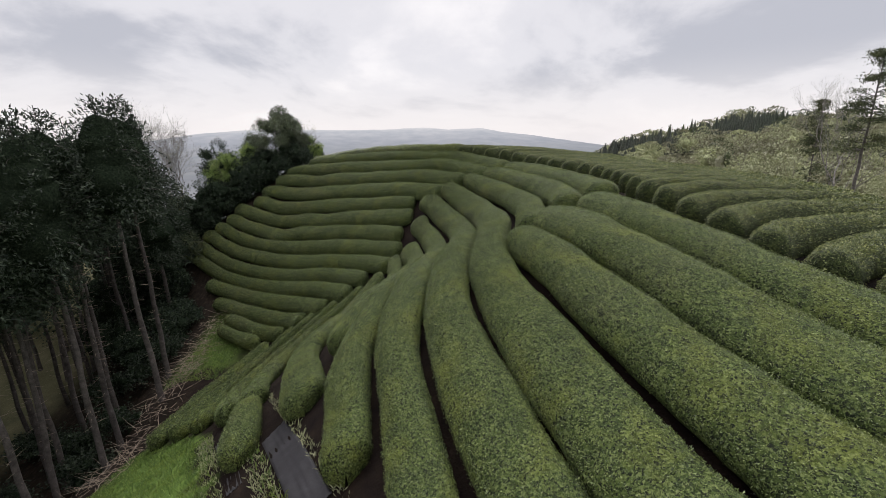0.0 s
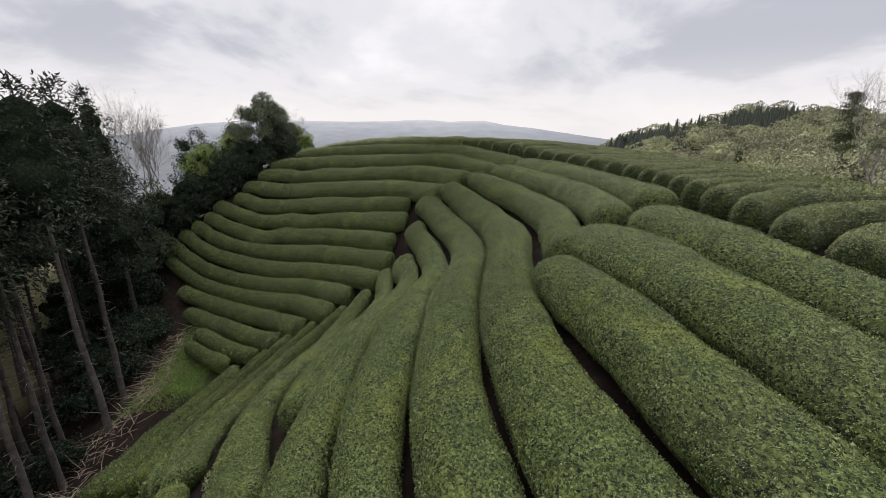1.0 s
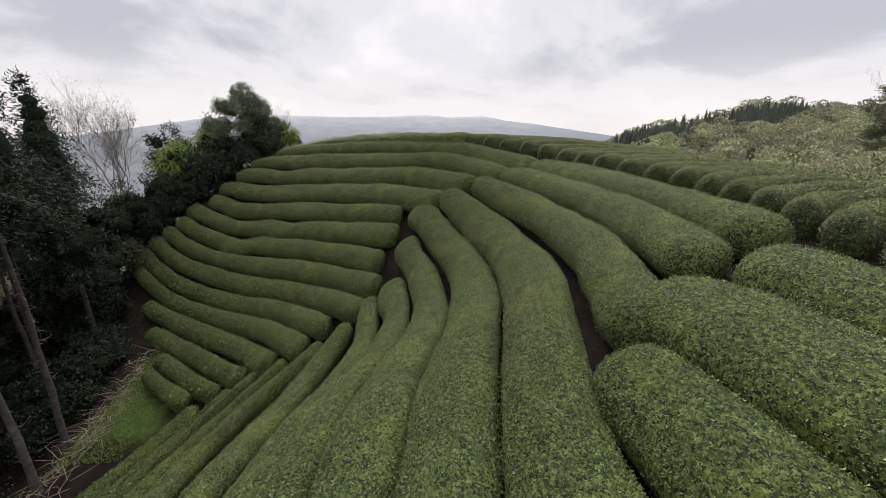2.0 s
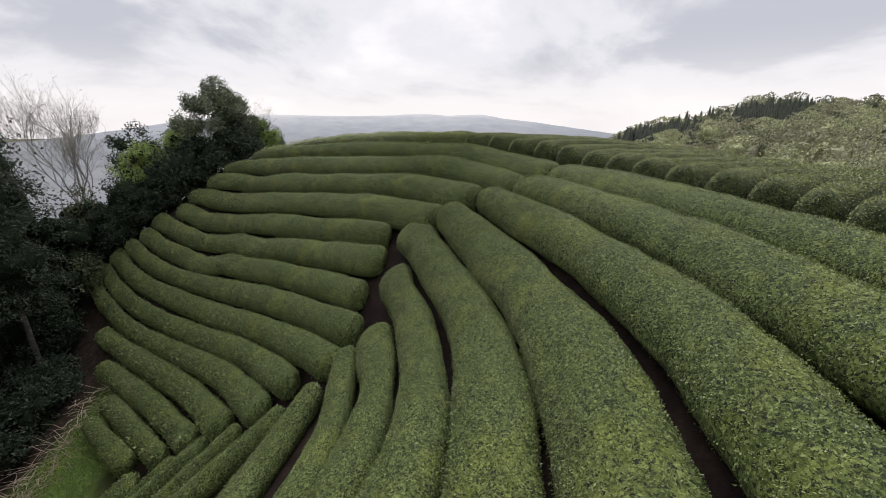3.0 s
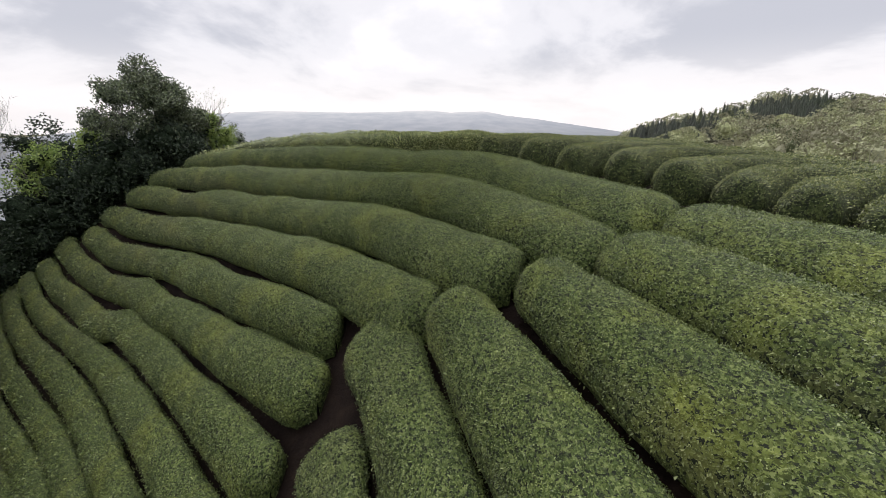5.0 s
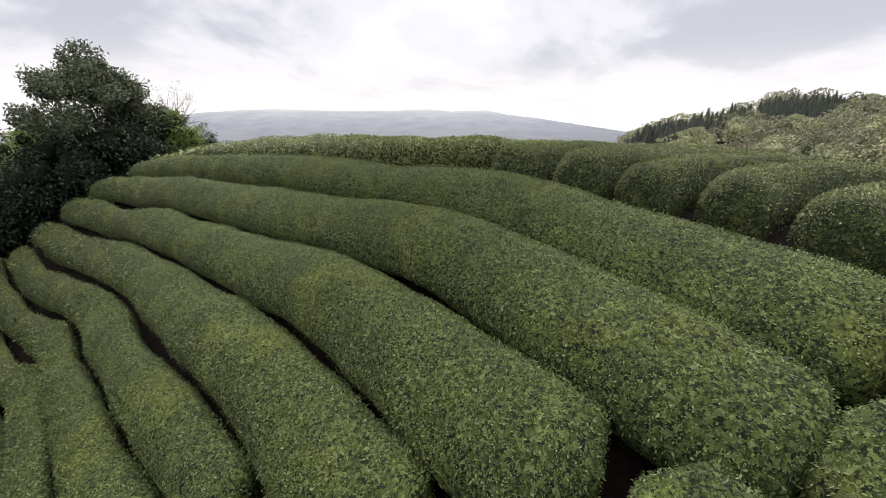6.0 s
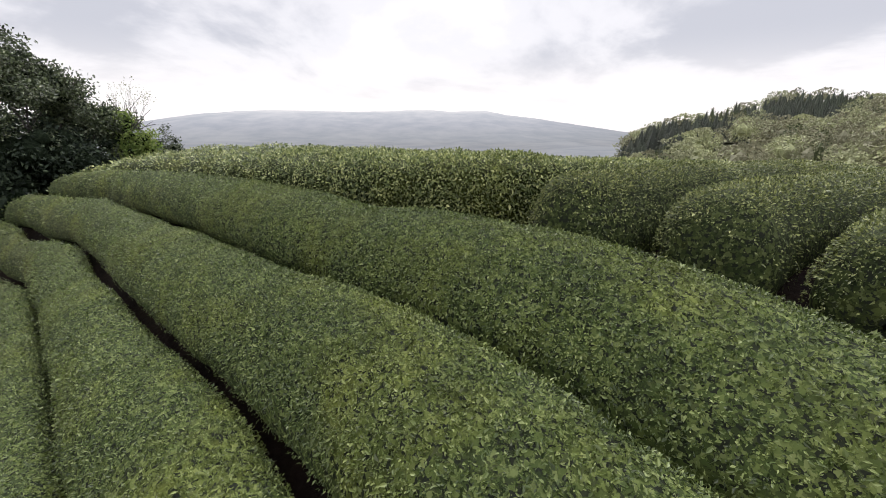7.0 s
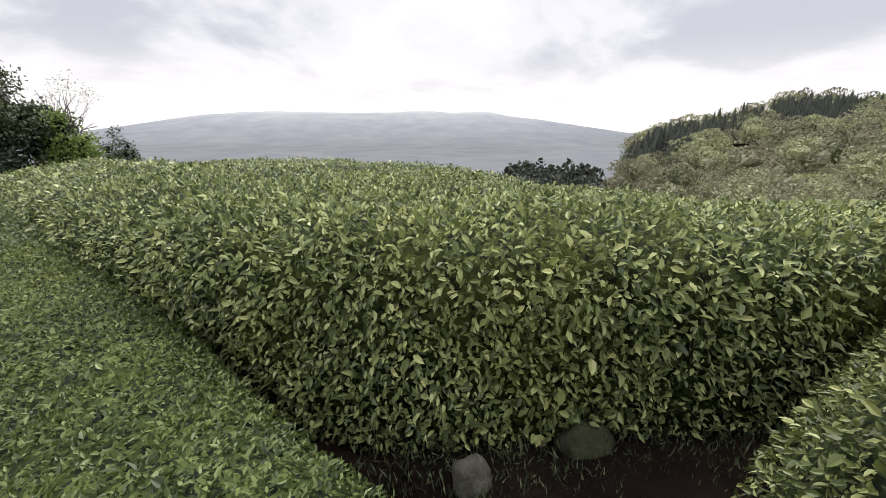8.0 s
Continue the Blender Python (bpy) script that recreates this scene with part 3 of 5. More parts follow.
def ground_height(x, y):
    x, y = np.asarray(x, dtype=float), np.asarray(y, dtype=float)
    away = np.maximum(np.maximum(-30 - x, x - 34), np.maximum(-6 - y, y - 50))
    k = ease(away, 0, 26)
    out = country(x, y)
    near = k < 1
    if near.any():
        out = np.where(near, out * k, out)
        out[near] += field(x[near], y[near]) * (1 - k[near])
    return out


def ground_at(x, y):
    return float(ground_height(np.array([x]), np.array([y]))[0])


def spread(lo, hi, step, far, grow=1.22):
    """Even steps between lo and hi, then wider and wider ones out to far."""
    mid_part = list(np.arange(lo, hi + step / 2, step))
    for sign, start in ((1, mid_part[-1]), (-1, lo)):
        s, at = step, start
        while abs(at) < far:
            s *= grow
            at += sign * s
            mid_part = mid_part + [at] if sign > 0 else [at] + mid_part
    return np.array(mid_part)


gx, gy = spread(-44, 44, 0.55, 4700), spread(-16, 62, 0.55, 4700)
GX, GY = np.meshgrid(gx, gy, indexing="ij")
GZ = ground_height(GX, GY)
flatp = np.stack([GX.ravel(), GY.ravel(), GZ.ravel()], 1)
flatp[:, 2] += np.where((np.abs(flatp[:, 0]) < 46) & (np.abs(flatp[:, 1] - 23) < 42), 0.05 * waves(flatp * (1, 1, 0), 1.6), 0)
ids = np.arange(len(gx) * len(gy)).reshape(len(gx), len(gy))
quads = np.stack([ids[:-1, :-1], ids[1:, :-1], ids[1:, 1:], ids[:-1, 1:]], -1).reshape(-1, 4)


def ground_material():
    m, n, l, p = material("ground")
    # near-black soil: the shade between the hedges is put into its colour
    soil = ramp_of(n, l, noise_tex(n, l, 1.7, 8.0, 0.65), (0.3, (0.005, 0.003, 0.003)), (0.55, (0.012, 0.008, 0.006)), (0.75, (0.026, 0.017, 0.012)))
    grass = ramp_of(n, l, noise_tex(n, l, 2.4, 6.0, 0.6), (0.3, (0.050, 0.085, 0.020)), (0.55, (0.085, 0.135, 0.028)), (0.75, (0.13, 0.165, 0.045)))
    # litter darkened as well, for the shade of the cedar canopy
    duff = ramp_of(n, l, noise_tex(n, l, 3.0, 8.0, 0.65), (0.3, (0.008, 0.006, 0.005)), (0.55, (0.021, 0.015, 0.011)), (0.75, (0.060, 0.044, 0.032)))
    tc, sp = n.new("ShaderNodeTexCoord"), n.new("ShaderNodeSeparateXYZ")
    l.new(tc.outputs["Object"], sp.inputs[0])

    def step(value, lo, hi):
        r = n.new("ShaderNodeMapRange")
        r.interpolation_type = "SMOOTHSTEP"
        r.inputs["From Min"].default_value, r.inputs["From Max"].default_value = lo, hi
        l.new(value, r.inputs["Value"])
        return r.outputs[0]

    def math_of(op, a, b):
        q = n.new("ShaderNodeMath")
        q.operation = op
        for i, v in enumerate((a, b)):
            if isinstance(v, (int, float)):
                q.inputs[i].default_value = v
            else:
                l.new(v, q.inputs[i])
        return q.outputs[0]

    edge = math_of("MULTIPLY", math_of("SUBTRACT", noise_tex(n, l, 0.8, 4.0), 0.5), 3.0)
    x, y = math_of("ADD", sp.outputs[0], edge), math_of("ADD", sp.outputs[1], edge)
    lawn = math_of("MULTIPLY", step(math_of("ADD", x, math_of("MULTIPLY", y, 0.67)), 0.7, -0.5), step(math_of("ADD", y, math_of("MULTIPLY", x, 0.3)), 14.9, 13.8))
    verge = math_of("MULTIPLY", math_of("MULTIPLY", step(x, -13.0, -15.5), step(x, -20.0, -17.5)), math_of("MULTIPLY", step(y, 25.0, 26.5), step(y, 36.0, 32.0)))
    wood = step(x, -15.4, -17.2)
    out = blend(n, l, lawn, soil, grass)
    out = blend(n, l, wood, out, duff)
    out = blend(n, l, math_of("MULTIPLY", verge, 0.7), out, grass)
    beyond = math_of("MAXIMUM", math_of("MAXIMUM", step(x, 27.0, 31.0), step(y, 47.0, 50.0)), step(x, -30.0, -36.0))
    scrub = ramp_of(n, l, noise_tex(n, l, 0.25, 8.0, 0.65), (0.3, (0.06, 0.065, 0.035)), (0.55, (0.12, 0.115, 0.065)), (0.75, (0.18, 0.165, 0.10)))
    out = blend(n, l, beyond, out, scrub)
    fine = noise_tex(n, l, 14.0, 5.0, 0.65)
    out = blend(n, l, 1.0, out, ramp_of(n, l, fine, (0.3, (0.7, 0.7, 0.7)), (0.7, (1.25, 1.25, 1.25))), "MULTIPLY")
    l.new(out, p.inputs["Base Color"])
    p.inputs["Specular IOR Level"].default_value = 0.1
    p.inputs["Roughness"].default_value = 0.95
    bump(n, l, p, fine, 0.7, 0.04)
    return m


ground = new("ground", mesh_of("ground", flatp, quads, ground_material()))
tagged(ground, "brown soil, grass and leaf litter of the hillside", "ground", "", "structure")

# ---- far valley and mountains ----


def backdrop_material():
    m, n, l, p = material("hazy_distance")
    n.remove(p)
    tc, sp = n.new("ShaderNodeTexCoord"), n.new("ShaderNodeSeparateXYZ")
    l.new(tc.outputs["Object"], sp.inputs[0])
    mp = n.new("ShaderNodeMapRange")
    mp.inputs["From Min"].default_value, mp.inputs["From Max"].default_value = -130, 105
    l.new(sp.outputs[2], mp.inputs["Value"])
    # haze is put into the colour: glowing tones that pale with height
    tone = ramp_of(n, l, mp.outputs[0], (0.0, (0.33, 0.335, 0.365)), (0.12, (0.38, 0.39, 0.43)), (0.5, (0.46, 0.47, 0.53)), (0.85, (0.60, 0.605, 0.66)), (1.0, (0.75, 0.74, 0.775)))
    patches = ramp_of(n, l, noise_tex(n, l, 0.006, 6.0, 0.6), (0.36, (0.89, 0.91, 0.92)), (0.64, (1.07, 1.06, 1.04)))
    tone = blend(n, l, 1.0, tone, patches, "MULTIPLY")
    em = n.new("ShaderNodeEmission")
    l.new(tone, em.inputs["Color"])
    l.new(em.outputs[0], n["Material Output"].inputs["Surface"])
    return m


RIDGE = ((-125, -60), (-75, -95), (-50, -118), (-44, -104), (-40, -64), (-35.3, -11), (-30.1, 50), (-25, 84), (-21.2, 104), (-16.5, 97), (-12.3, 93), (-7.3, 99), (-2.5, 116), (0.9, 95), (5.3, 105), (8.2, 63), (12.6, 26), (16.8, -19), (19.6, -49), (22.9, -87), (31, -116), (75, -122))
az = np.radians(np.linspace(-125, 75, 301))
rad = np.concatenate([np.linspace(430, 2600, 30), np.linspace(2700, 4300, 40), [4380]])
AZ, RD = np.meshgrid(az, rad, indexing="ij")
crest = np.interp(np.degrees(AZ), [a for a, _ in RIDGE], [z for _, z in RIDGE])
low_hills = 16 * ease(waves(np.stack([AZ * 9, RD / 420, AZ * 0], -1).reshape(-1, 3), 1.0).reshape(AZ.shape), 0.0, 1.2) * ease(RD, 1100, 1900)
BZ = -124 + low_hills + (crest + 124) * ease(RD, 2500, 4250) ** 1.15
BZ += 5 * waves(np.stack([AZ * 40, RD / 160, AZ * 0], -1).reshape(-1, 3), 1.0).reshape(AZ.shape) * ease(RD, 1500, 2600) * (1 - ease(RD, 3700, 4250))
BZ += 1.6 * waves(np.stack([AZ * 130, AZ * 0, AZ * 0], -1).reshape(-1, 3), 1.0).reshape(AZ.shape) * ease(RD, 3900, 4250)
BZ[:, -1] = -140
ids = np.arange(AZ.size).reshape(AZ.shape)
bq = np.stack([ids[:-1, :-1], ids[1:, :-1], ids[1:, 1:], ids[:-1, 1:]], -1).reshape(-1, 4)
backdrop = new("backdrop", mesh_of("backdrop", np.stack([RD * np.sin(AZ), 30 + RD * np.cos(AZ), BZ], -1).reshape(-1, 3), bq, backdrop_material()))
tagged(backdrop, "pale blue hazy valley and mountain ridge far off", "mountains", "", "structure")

# ---- tea hedges ----


def tube(points, radii, sides=7):
    """A tapered round limb along points; its corners and faces."""
    p = np.asarray(points, dtype=float)
    r = np.asarray(radii, dtype=float)
    t = np.gradient(p, axis=0)
    t /= np.linalg.norm(t, axis=1)[:, None] + 1e-9
    ref = np.where(np.abs(t[:, 2:3]) > 0.9, np.array([[1.0, 0, 0]]), np.array([[0, 0, 1.0]]))
    a = np.cross(t, ref)
    a /= np.linalg.norm(a, axis=1)[:, None] + 1e-9
    b = np.cross(t, a)
    ang = np.linspace(0, 2 * np.pi, sides, endpoint=False)
    v = p[:, None] + r[:, None, None] * (a[:, None] * np.cos(ang)[None, :, None] + b[:, None] * np.sin(ang)[None, :, None])
    ids = np.arange(len(p) * sides).reshape(len(p), sides)
    nxt = np.roll(ids, -1, axis=1)
    f = np.stack([ids[:-1], nxt[:-1], nxt[1:], ids[1:]], -1).reshape(-1, 4)
    return v.reshape(-1, 3), f


def join(pieces):
    vs, fs, n = [], [], 0
    for v, f in pieces:
        vs.append(v)
        fs.append(f + n)
        n += len(v)
    return np.concatenate(vs), np.concatenate(fs)


PROFILE = np.radians(np.linspace(-40, 220, 25))


def profile(round_u, round_v):
    return np.sign(np.cos(PROFILE)) * np.abs(np.cos(PROFILE)) ** round_u, np.sign(np.sin(PROFILE)) * np.abs(np.sin(PROFILE)) ** round_v


SHAPES = {"terrace": profile(0.90, 0.86), "front": profile(0.86, 0.84), "crest": profile(0.58, 0.62), "shoulder": profile(1.0, 0.92)}
# how far the rounded crown and the flank below it reach, as shares of the height
CROWN = {"terrace": 0.62, "front": 0.66, "crest": 0.45, "shoulder": 0.84}
FLANK = {"terrace": 0.50, "front": 0.46, "crest": 1.52, "shoulder": 0.55}


def nearness(p):
    """Distance of points from the middle line of the slope, at the height of the crest."""
    y = np.clip(p[:, 1], 4, 33.6)
    return np.sqrt((p[:, 0] - 0.3) ** 2 + (p[:, 1] - y) ** 2 + (p[:, 2] - 18.9) ** 2)


def leaves_on(tri_pts, normals, areas, amount, size_of, rich, loose):
    """Leaves scattered over faces given by their four corners."""
    dist = nearness(tri_pts.mean(1))
    length = size_of(dist)
    per_m2 = amount * np.interp(dist, [2, 3.2, 4.5, 6, 9, 16, 30], [1.4, 1.05, 0.82, 0.72, 0.70, 0.78, 0.85]) / (length * length * 0.42)
    count = rng.poisson(areas * per_m2)
    idx = np.repeat(np.arange(len(areas)), count)
    if not len(idx):
        return None
    u, v = rng.random(len(idx))[:, None], rng.random(len(idx))[:, None]
    q = tri_pts[idx]
    pos = (q[:, 0] * (1 - u) + q[:, 1] * u) * (1 - v) + (q[:, 3] * (1 - u) + q[:, 2] * u) * v
    nor = normals[idx]
    ln = length[idx] * np.clip(np.exp(rng.normal(-0.22, 0.28, len(idx))), 0.45, 1.7)
    rnd = rng.normal(size=(len(idx), 3))
    side = 1 - ease(nor[:, 2], 0.35, 0.8)
    if loose:
        # unclipped flanks: leaves stand out every way and turn their upper faces to the sky
        axis = nor * rng.uniform(0.1, 1.0, len(idx))[:, None] + 0.75 * rnd
        axis[:, 2] -= 0.35 * side
        axis /= np.linalg.norm(axis, axis=1)[:, None] + 1e-9
        face = 0.55 * nor + np.array([0, 0, 0.75]) + 0.45 * rng.normal(size=(len(idx), 3))
    else:
        # clipped: leaves lie along the surface, hanging a little on the flanks
        rnd[:, 2] -= 0.6 * side
        along = rnd - nor * (rnd * nor).sum(1)[:, None]
        along /= np.linalg.norm(along, axis=1)[:, None] + 1e-9
        lift = np.radians(rng.uniform(8, 72, len(idx)))[:, None]
        axis = along * np.cos(lift) + nor * np.sin(lift)
        face = nor * np.cos(lift) - along * np.sin(lift) + 0.45 * rng.normal(size=(len(idx), 3))
    face -= axis * (face * axis).sum(1)[:, None]
    face /= np.linalg.norm(face, axis=1)[:, None] + 1e-9
    wide = np.cross(axis, face)
    base = pos + nor * (length[idx] * rng.uniform(-0.9, 0.3, len(idx)) + (0.035 * waves(pos, 3.4) if loose else 0))[:, None]
    L, Wd = ln[:, None], (ln * rng.uniform(0.19, 0.27, len(idx)))[:, None]
    fold = face * Wd * 0.45
    near = dist[idx] < rich
    out_v, out_f, n0 = [], [], 0
    k = near
    if k.any():
        b, a, w, f, l_, wd = base[k], axis[k], wide[k], fold[k], L[k], Wd[k]
        droop = face[k] * l_ * -0.10
        vs = np.stack([b, b + a * l_ * 0.33 + w * wd + f, b + a * l_ * 0.7 + w * wd * 0.78 + f * 0.8 + droop * 0.4, b + a * l_ + droop, b + a * l_ * 0.7 - w * wd * 0.78 + f * 0.8 + droop * 0.4, b + a * l_ * 0.33 - w * wd + f], 1)
        m = np.arange(len(b))[:, None] * 6
        out_v.append(vs.reshape(-1, 3))
        out_f.append(np.concatenate([m + np.array([[0, 1, 2, 3]]), m + np.array([[0, 3, 4, 5]])]))
        n0 = len(b) * 6
    far = dist[idx] > 4.2
    k = far
    if k.any():
        b, a, w, l_, wd = base[k], axis[k], wide[k], L[k], Wd[k]
        vs = np.stack([b - a * l_ * 0.1, b + a * l_ * 0.62 + w * wd * 1.35, b + a * l_ * 0.9 - w * wd], 1)
        m = np.arange(len(b))[:, None] * 3 + n0
        out_v.append(vs.reshape(-1, 3))
        out_f.append(m + np.array([[0, 1, 2]]))
        n0 += len(b) * 3
    k = ~near & ~far
    if k.any():
        b, a, w, f, l_, wd = base[k], axis[k], wide[k], fold[k], L[k], Wd[k]
        vs = np.stack([b, b + a * l_ * 0.45 + w * wd + f, b + a * l_, b + a * l_ * 0.45 - w * wd + f], 1)
        m = np.arange(len(b))[:, None] * 4 + n0
        out_v.append(vs.reshape(-1, 3))
        out_f.append(np.concatenate([m + np.array([[0, 1, 2]]), m + np.array([[0, 2, 3]])]))
    return np.concatenate(out_v), out_f


def leaf_length(d):
    return np.interp(d, [1.0, 3.0, 5.0, 8.0, 12.0, 18.0, 30.0], [0.028, 0.030, 0.031, 0.037, 0.054, 0.082, 0.12])


def loose_leaf_length(d):
    return np.interp(d, [2.0, 6.0, 14.0], [1.75, 1.65, 1.5]) * leaf_length(d)


LABELS = {
    "terrace": "clipped green tea hedge curving along the steep slope",
    "front": "clipped green tea hedge with a rounded top running uphill",
    "crest": "clipped tea hedge with yellow-green tips along the crest",
    "shoulder": "clipped tea hedge with a blunt rounded end on the shoulder",
}
GROUPS = {"terrace": "tea hedges on the terraced slope", "front": "tea hedges below the crest", "crest": "tea hedges along the crest", "shoulder": "tea hedges on the shoulder"}


def tea_hedge(block, points, stems=False):
    c, s = spline(points, 0.22)
    blunt = block == "shoulder"
    if blunt:
        # closer rings towards the steep blunt end
        closer = np.unique(np.r_[0.0, 0.02, 0.06, 0.11, 0.17, 0.25, 0.34, s[s > 0.4]])
        c, s = np.stack([np.interp(closer, s, c[:, i]) for i in range(4)], 1), closer
    n = len(c)
    tangent = np.gradient(c[:, :2], axis=0)
    tangent /= np.linalg.norm(tangent, axis=1)[:, None]
    across = np.stack([tangent[:, 1], -tangent[:, 0]], 1)
    # rounded ends
    reach = np.where(s < s[-1] / 2, np.clip(1.0 * c[1, 3], 0.45, 0.85), np.clip(1.0 * c[-2, 3], 0.45, 0.85))
    to_end = np.minimum(s, s[-1] - s)
    if blunt:
        reach = 0.42
    k = np.clip(to_end / reach, 0, 1)
    cap = (1 - (1 - k) ** 2.5) ** (1 / 2.5)
    half = c[:, 3] * (0.10 + 0.90 * cap) * (1 + 0.05 * waves(np.c_[c[:, :2], c[:, 2]], 0.9))
    high = CROWN[block] * HEDGE * ((0.20 + 0.80 * cap) if blunt else (0.45 + 0.55 * cap))
    slope = (field(c[:, 0] + across[:, 0] * 0.8, c[:, 1] + across[:, 1] * 0.8) - field(c[:, 0] - across[:, 0] * 0.8, c[:, 1] - across[:, 1] * 0.8)) / 1.6
    tilt = 0.55 * slope
    mid_z = c[:, 2] - CROWN[block] * HEDGE + 0.03 * waves(np.c_[c[:, :2], c[:, 2]], 0.6)
    PU, PV = SHAPES[block]
    # the flanks draw in a little under the clipped crown
    U, V = (PU * (1 - 0.07 * ease(-PV, -0.35, 0.8)))[None, :], PV[None, :]
    x = c[:, None, 0] + across[:, None, 0] * half[:, None] * U
    y = c[:, None, 1] + across[:, None, 1] * half[:, None] * U
    z = mid_z[:, None] + np.where(V > 0, V * high[:, None], V * FLANK[block] * HEDGE) + tilt[:, None] * half[:, None] * U
    P = np.stack([x, y, z], -1)
    lumps = waves(P.reshape(-1, 3), 2.2).reshape(P.shape[:2]) * 0.022 + waves(P.reshape(-1, 3), 6.0).reshape(P.shape[:2]) * 0.012
    push = np.stack([across[:, None, 0] * U, across[:, None, 1] * U, V + 0 * x], -1)
    P = P + push * lumps[..., None]
    K = len(PROFILE)
    ids = np.arange(n * K).reshape(n, K)
    quads = np.stack([ids[:-1, :-1], ids[:-1, 1:], ids[1:, 1:], ids[1:, :-1]], -1).reshape(-1, 4)
    verts = P.reshape(-1, 3)
    # close the two ends
    ends = np.stack([P[0].mean(0), P[-1].mean(0)])
    verts = np.vstack([verts, ends])
    a, b = len(verts) - 2, len(verts) - 1
    fans = np.concatenate([np.stack([np.full(K - 1, a), ids[0, 1:], ids[0, :-1]], 1), np.stack([np.full(K - 1, b), ids[-1, :-1], ids[-1, 1:]], 1)])
    mid = len(c) // 2
    base = Vector((c[mid, 0], c[mid, 1], c[mid, 2] - HEDGE))
    hedge = thing("tea_hedge", base, LABELS[block], "tea hedge", GROUPS[block])
    shift = np.array(base)
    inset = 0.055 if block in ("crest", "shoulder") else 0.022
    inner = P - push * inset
    part("foliage_core", mesh_of("foliage_core", np.vstack([inner.reshape(-1, 3), ends]) - shift, [quads, fans], M_TEA_CORE_SHADED if block in ("crest", "shoulder") else M_TEA_CORE), hedge, "dark inner foliage")
    q = verts[quads]
    nor = np.cross(q[:, 2] - q[:, 0], q[:, 3] - q[:, 1])
    area = np.linalg.norm(nor, axis=1) / 2
    nor /= np.linalg.norm(nor, axis=1)[:, None] + 1e-9
    outward = q.mean(1) - np.repeat((P.mean(1)[:-1] + P.mean(1)[1:]) / 2, K - 1, axis=0)
    nor *= np.sign((nor * outward).sum(1))[:, None]
    # fewer leaves low down and on the northern flanks
    thick = (1.7 * ease(nor[:, 2], -0.75, 0.0) if block == "crest" else (1.25 if block == "shoulder" else 1.0) * (0.25 * ease(nor[:, 2], -0.75, 0.0) + 0.75 * ease(nor[:, 2], 0.0, 0.55))) * (1 - 0.65 * ease(nor[:, 1], 0.45, 0.8)) * (1 - 0.5 * ease(q[:, 0, 1], 37.2, 38.4))
    if blunt:
        # the cut ends are bare and twiggy, so the darkened core shows
        thick = thick * 1.3 * (1 - 0.75 * ease(-nor[:, 1], 0.25, 0.6) * (1 - ease(nor[:, 2], 0.5, 0.8)))
    made = leaves_on(q, nor, area, thick, loose_leaf_length if block == "crest" else leaf_length, 2.4, block == "crest")
    if made:
        part("leaves", mesh_of("leaves", made[0] - shift, made[1], {"crest": M_TEA_YOUNG, "shoulder": M_TEA_OLIVE}.get(block, M_TEA_LEAF), False), hedge, "small glossy tea leaves", "stuff")
    if stems:
        twigs = []
        for i in range(3, n - 3):
            for _ in range(rng.integers(0, 4)):
                o = c[i, :3] + np.array([*(across[i] * rng.uniform(-0.55, 0.55) * c[i, 3] + tangent[i] * rng.uniform(-0.14, 0.14)), -1.3])
                o[2] = ground_at(o[0], o[1]) - 0.05
                tip = o + np.array([rng.normal(0, 0.22), rng.normal(0, 0.22), 0.75])
                twigs.append(tube([o, (o + tip) / 2 + rng.normal(0, 0.05, 3), tip], [0.012, 0.009, 0.005], 4))
        tw = join(twigs)
        part("stem_thicket", mesh_of("stem_thicket", tw[0] - shift, tw[1], M_STEM), hedge, "thin woody stems under the foliage", "stuff")
    return hedge


for block, points in ROWS:
    # the stems show under the hedges that the path passes at the top
    tea_hedge(block, points, block == "crest" and abs(points[6, 1] - 36.0) < 0.4 or abs(points[0, 1] - 34.2) < 0.01)

# ---- trees ----


def sprays(r, centres, dirs, length, width, outward=None):
    """Folded leaf shapes that start at centres and point along dirs; with outward they lie flat on that side."""
    n = len(centres)
    dirs = dirs / (np.linalg.norm(dirs, axis=1)[:, None] + 1e-9)
    side = np.cross(dirs, r.normal(size=(n, 3)) if outward is None else outward + r.normal(0, 0.25, (n, 3)))
    side /= np.linalg.norm(side, axis=1)[:, None] + 1e-9
    face = np.cross(dirs, side)
    L, W = np.broadcast_to(length, n)[:, None], np.broadcast_to(width, n)[:, None]
    v = np.stack([centres, centres + dirs * L * 0.45 + side * W + face * W * 0.5, centres + dirs * L, centres + dirs * L * 0.45 - side * W + face * W * 0.5], 1)
    m = np.arange(n)[:, None] * 4
    return v.reshape(-1, 3), np.concatenate([m + np.array([[0, 1, 2]]), m + np.array([[0, 2, 3]])])


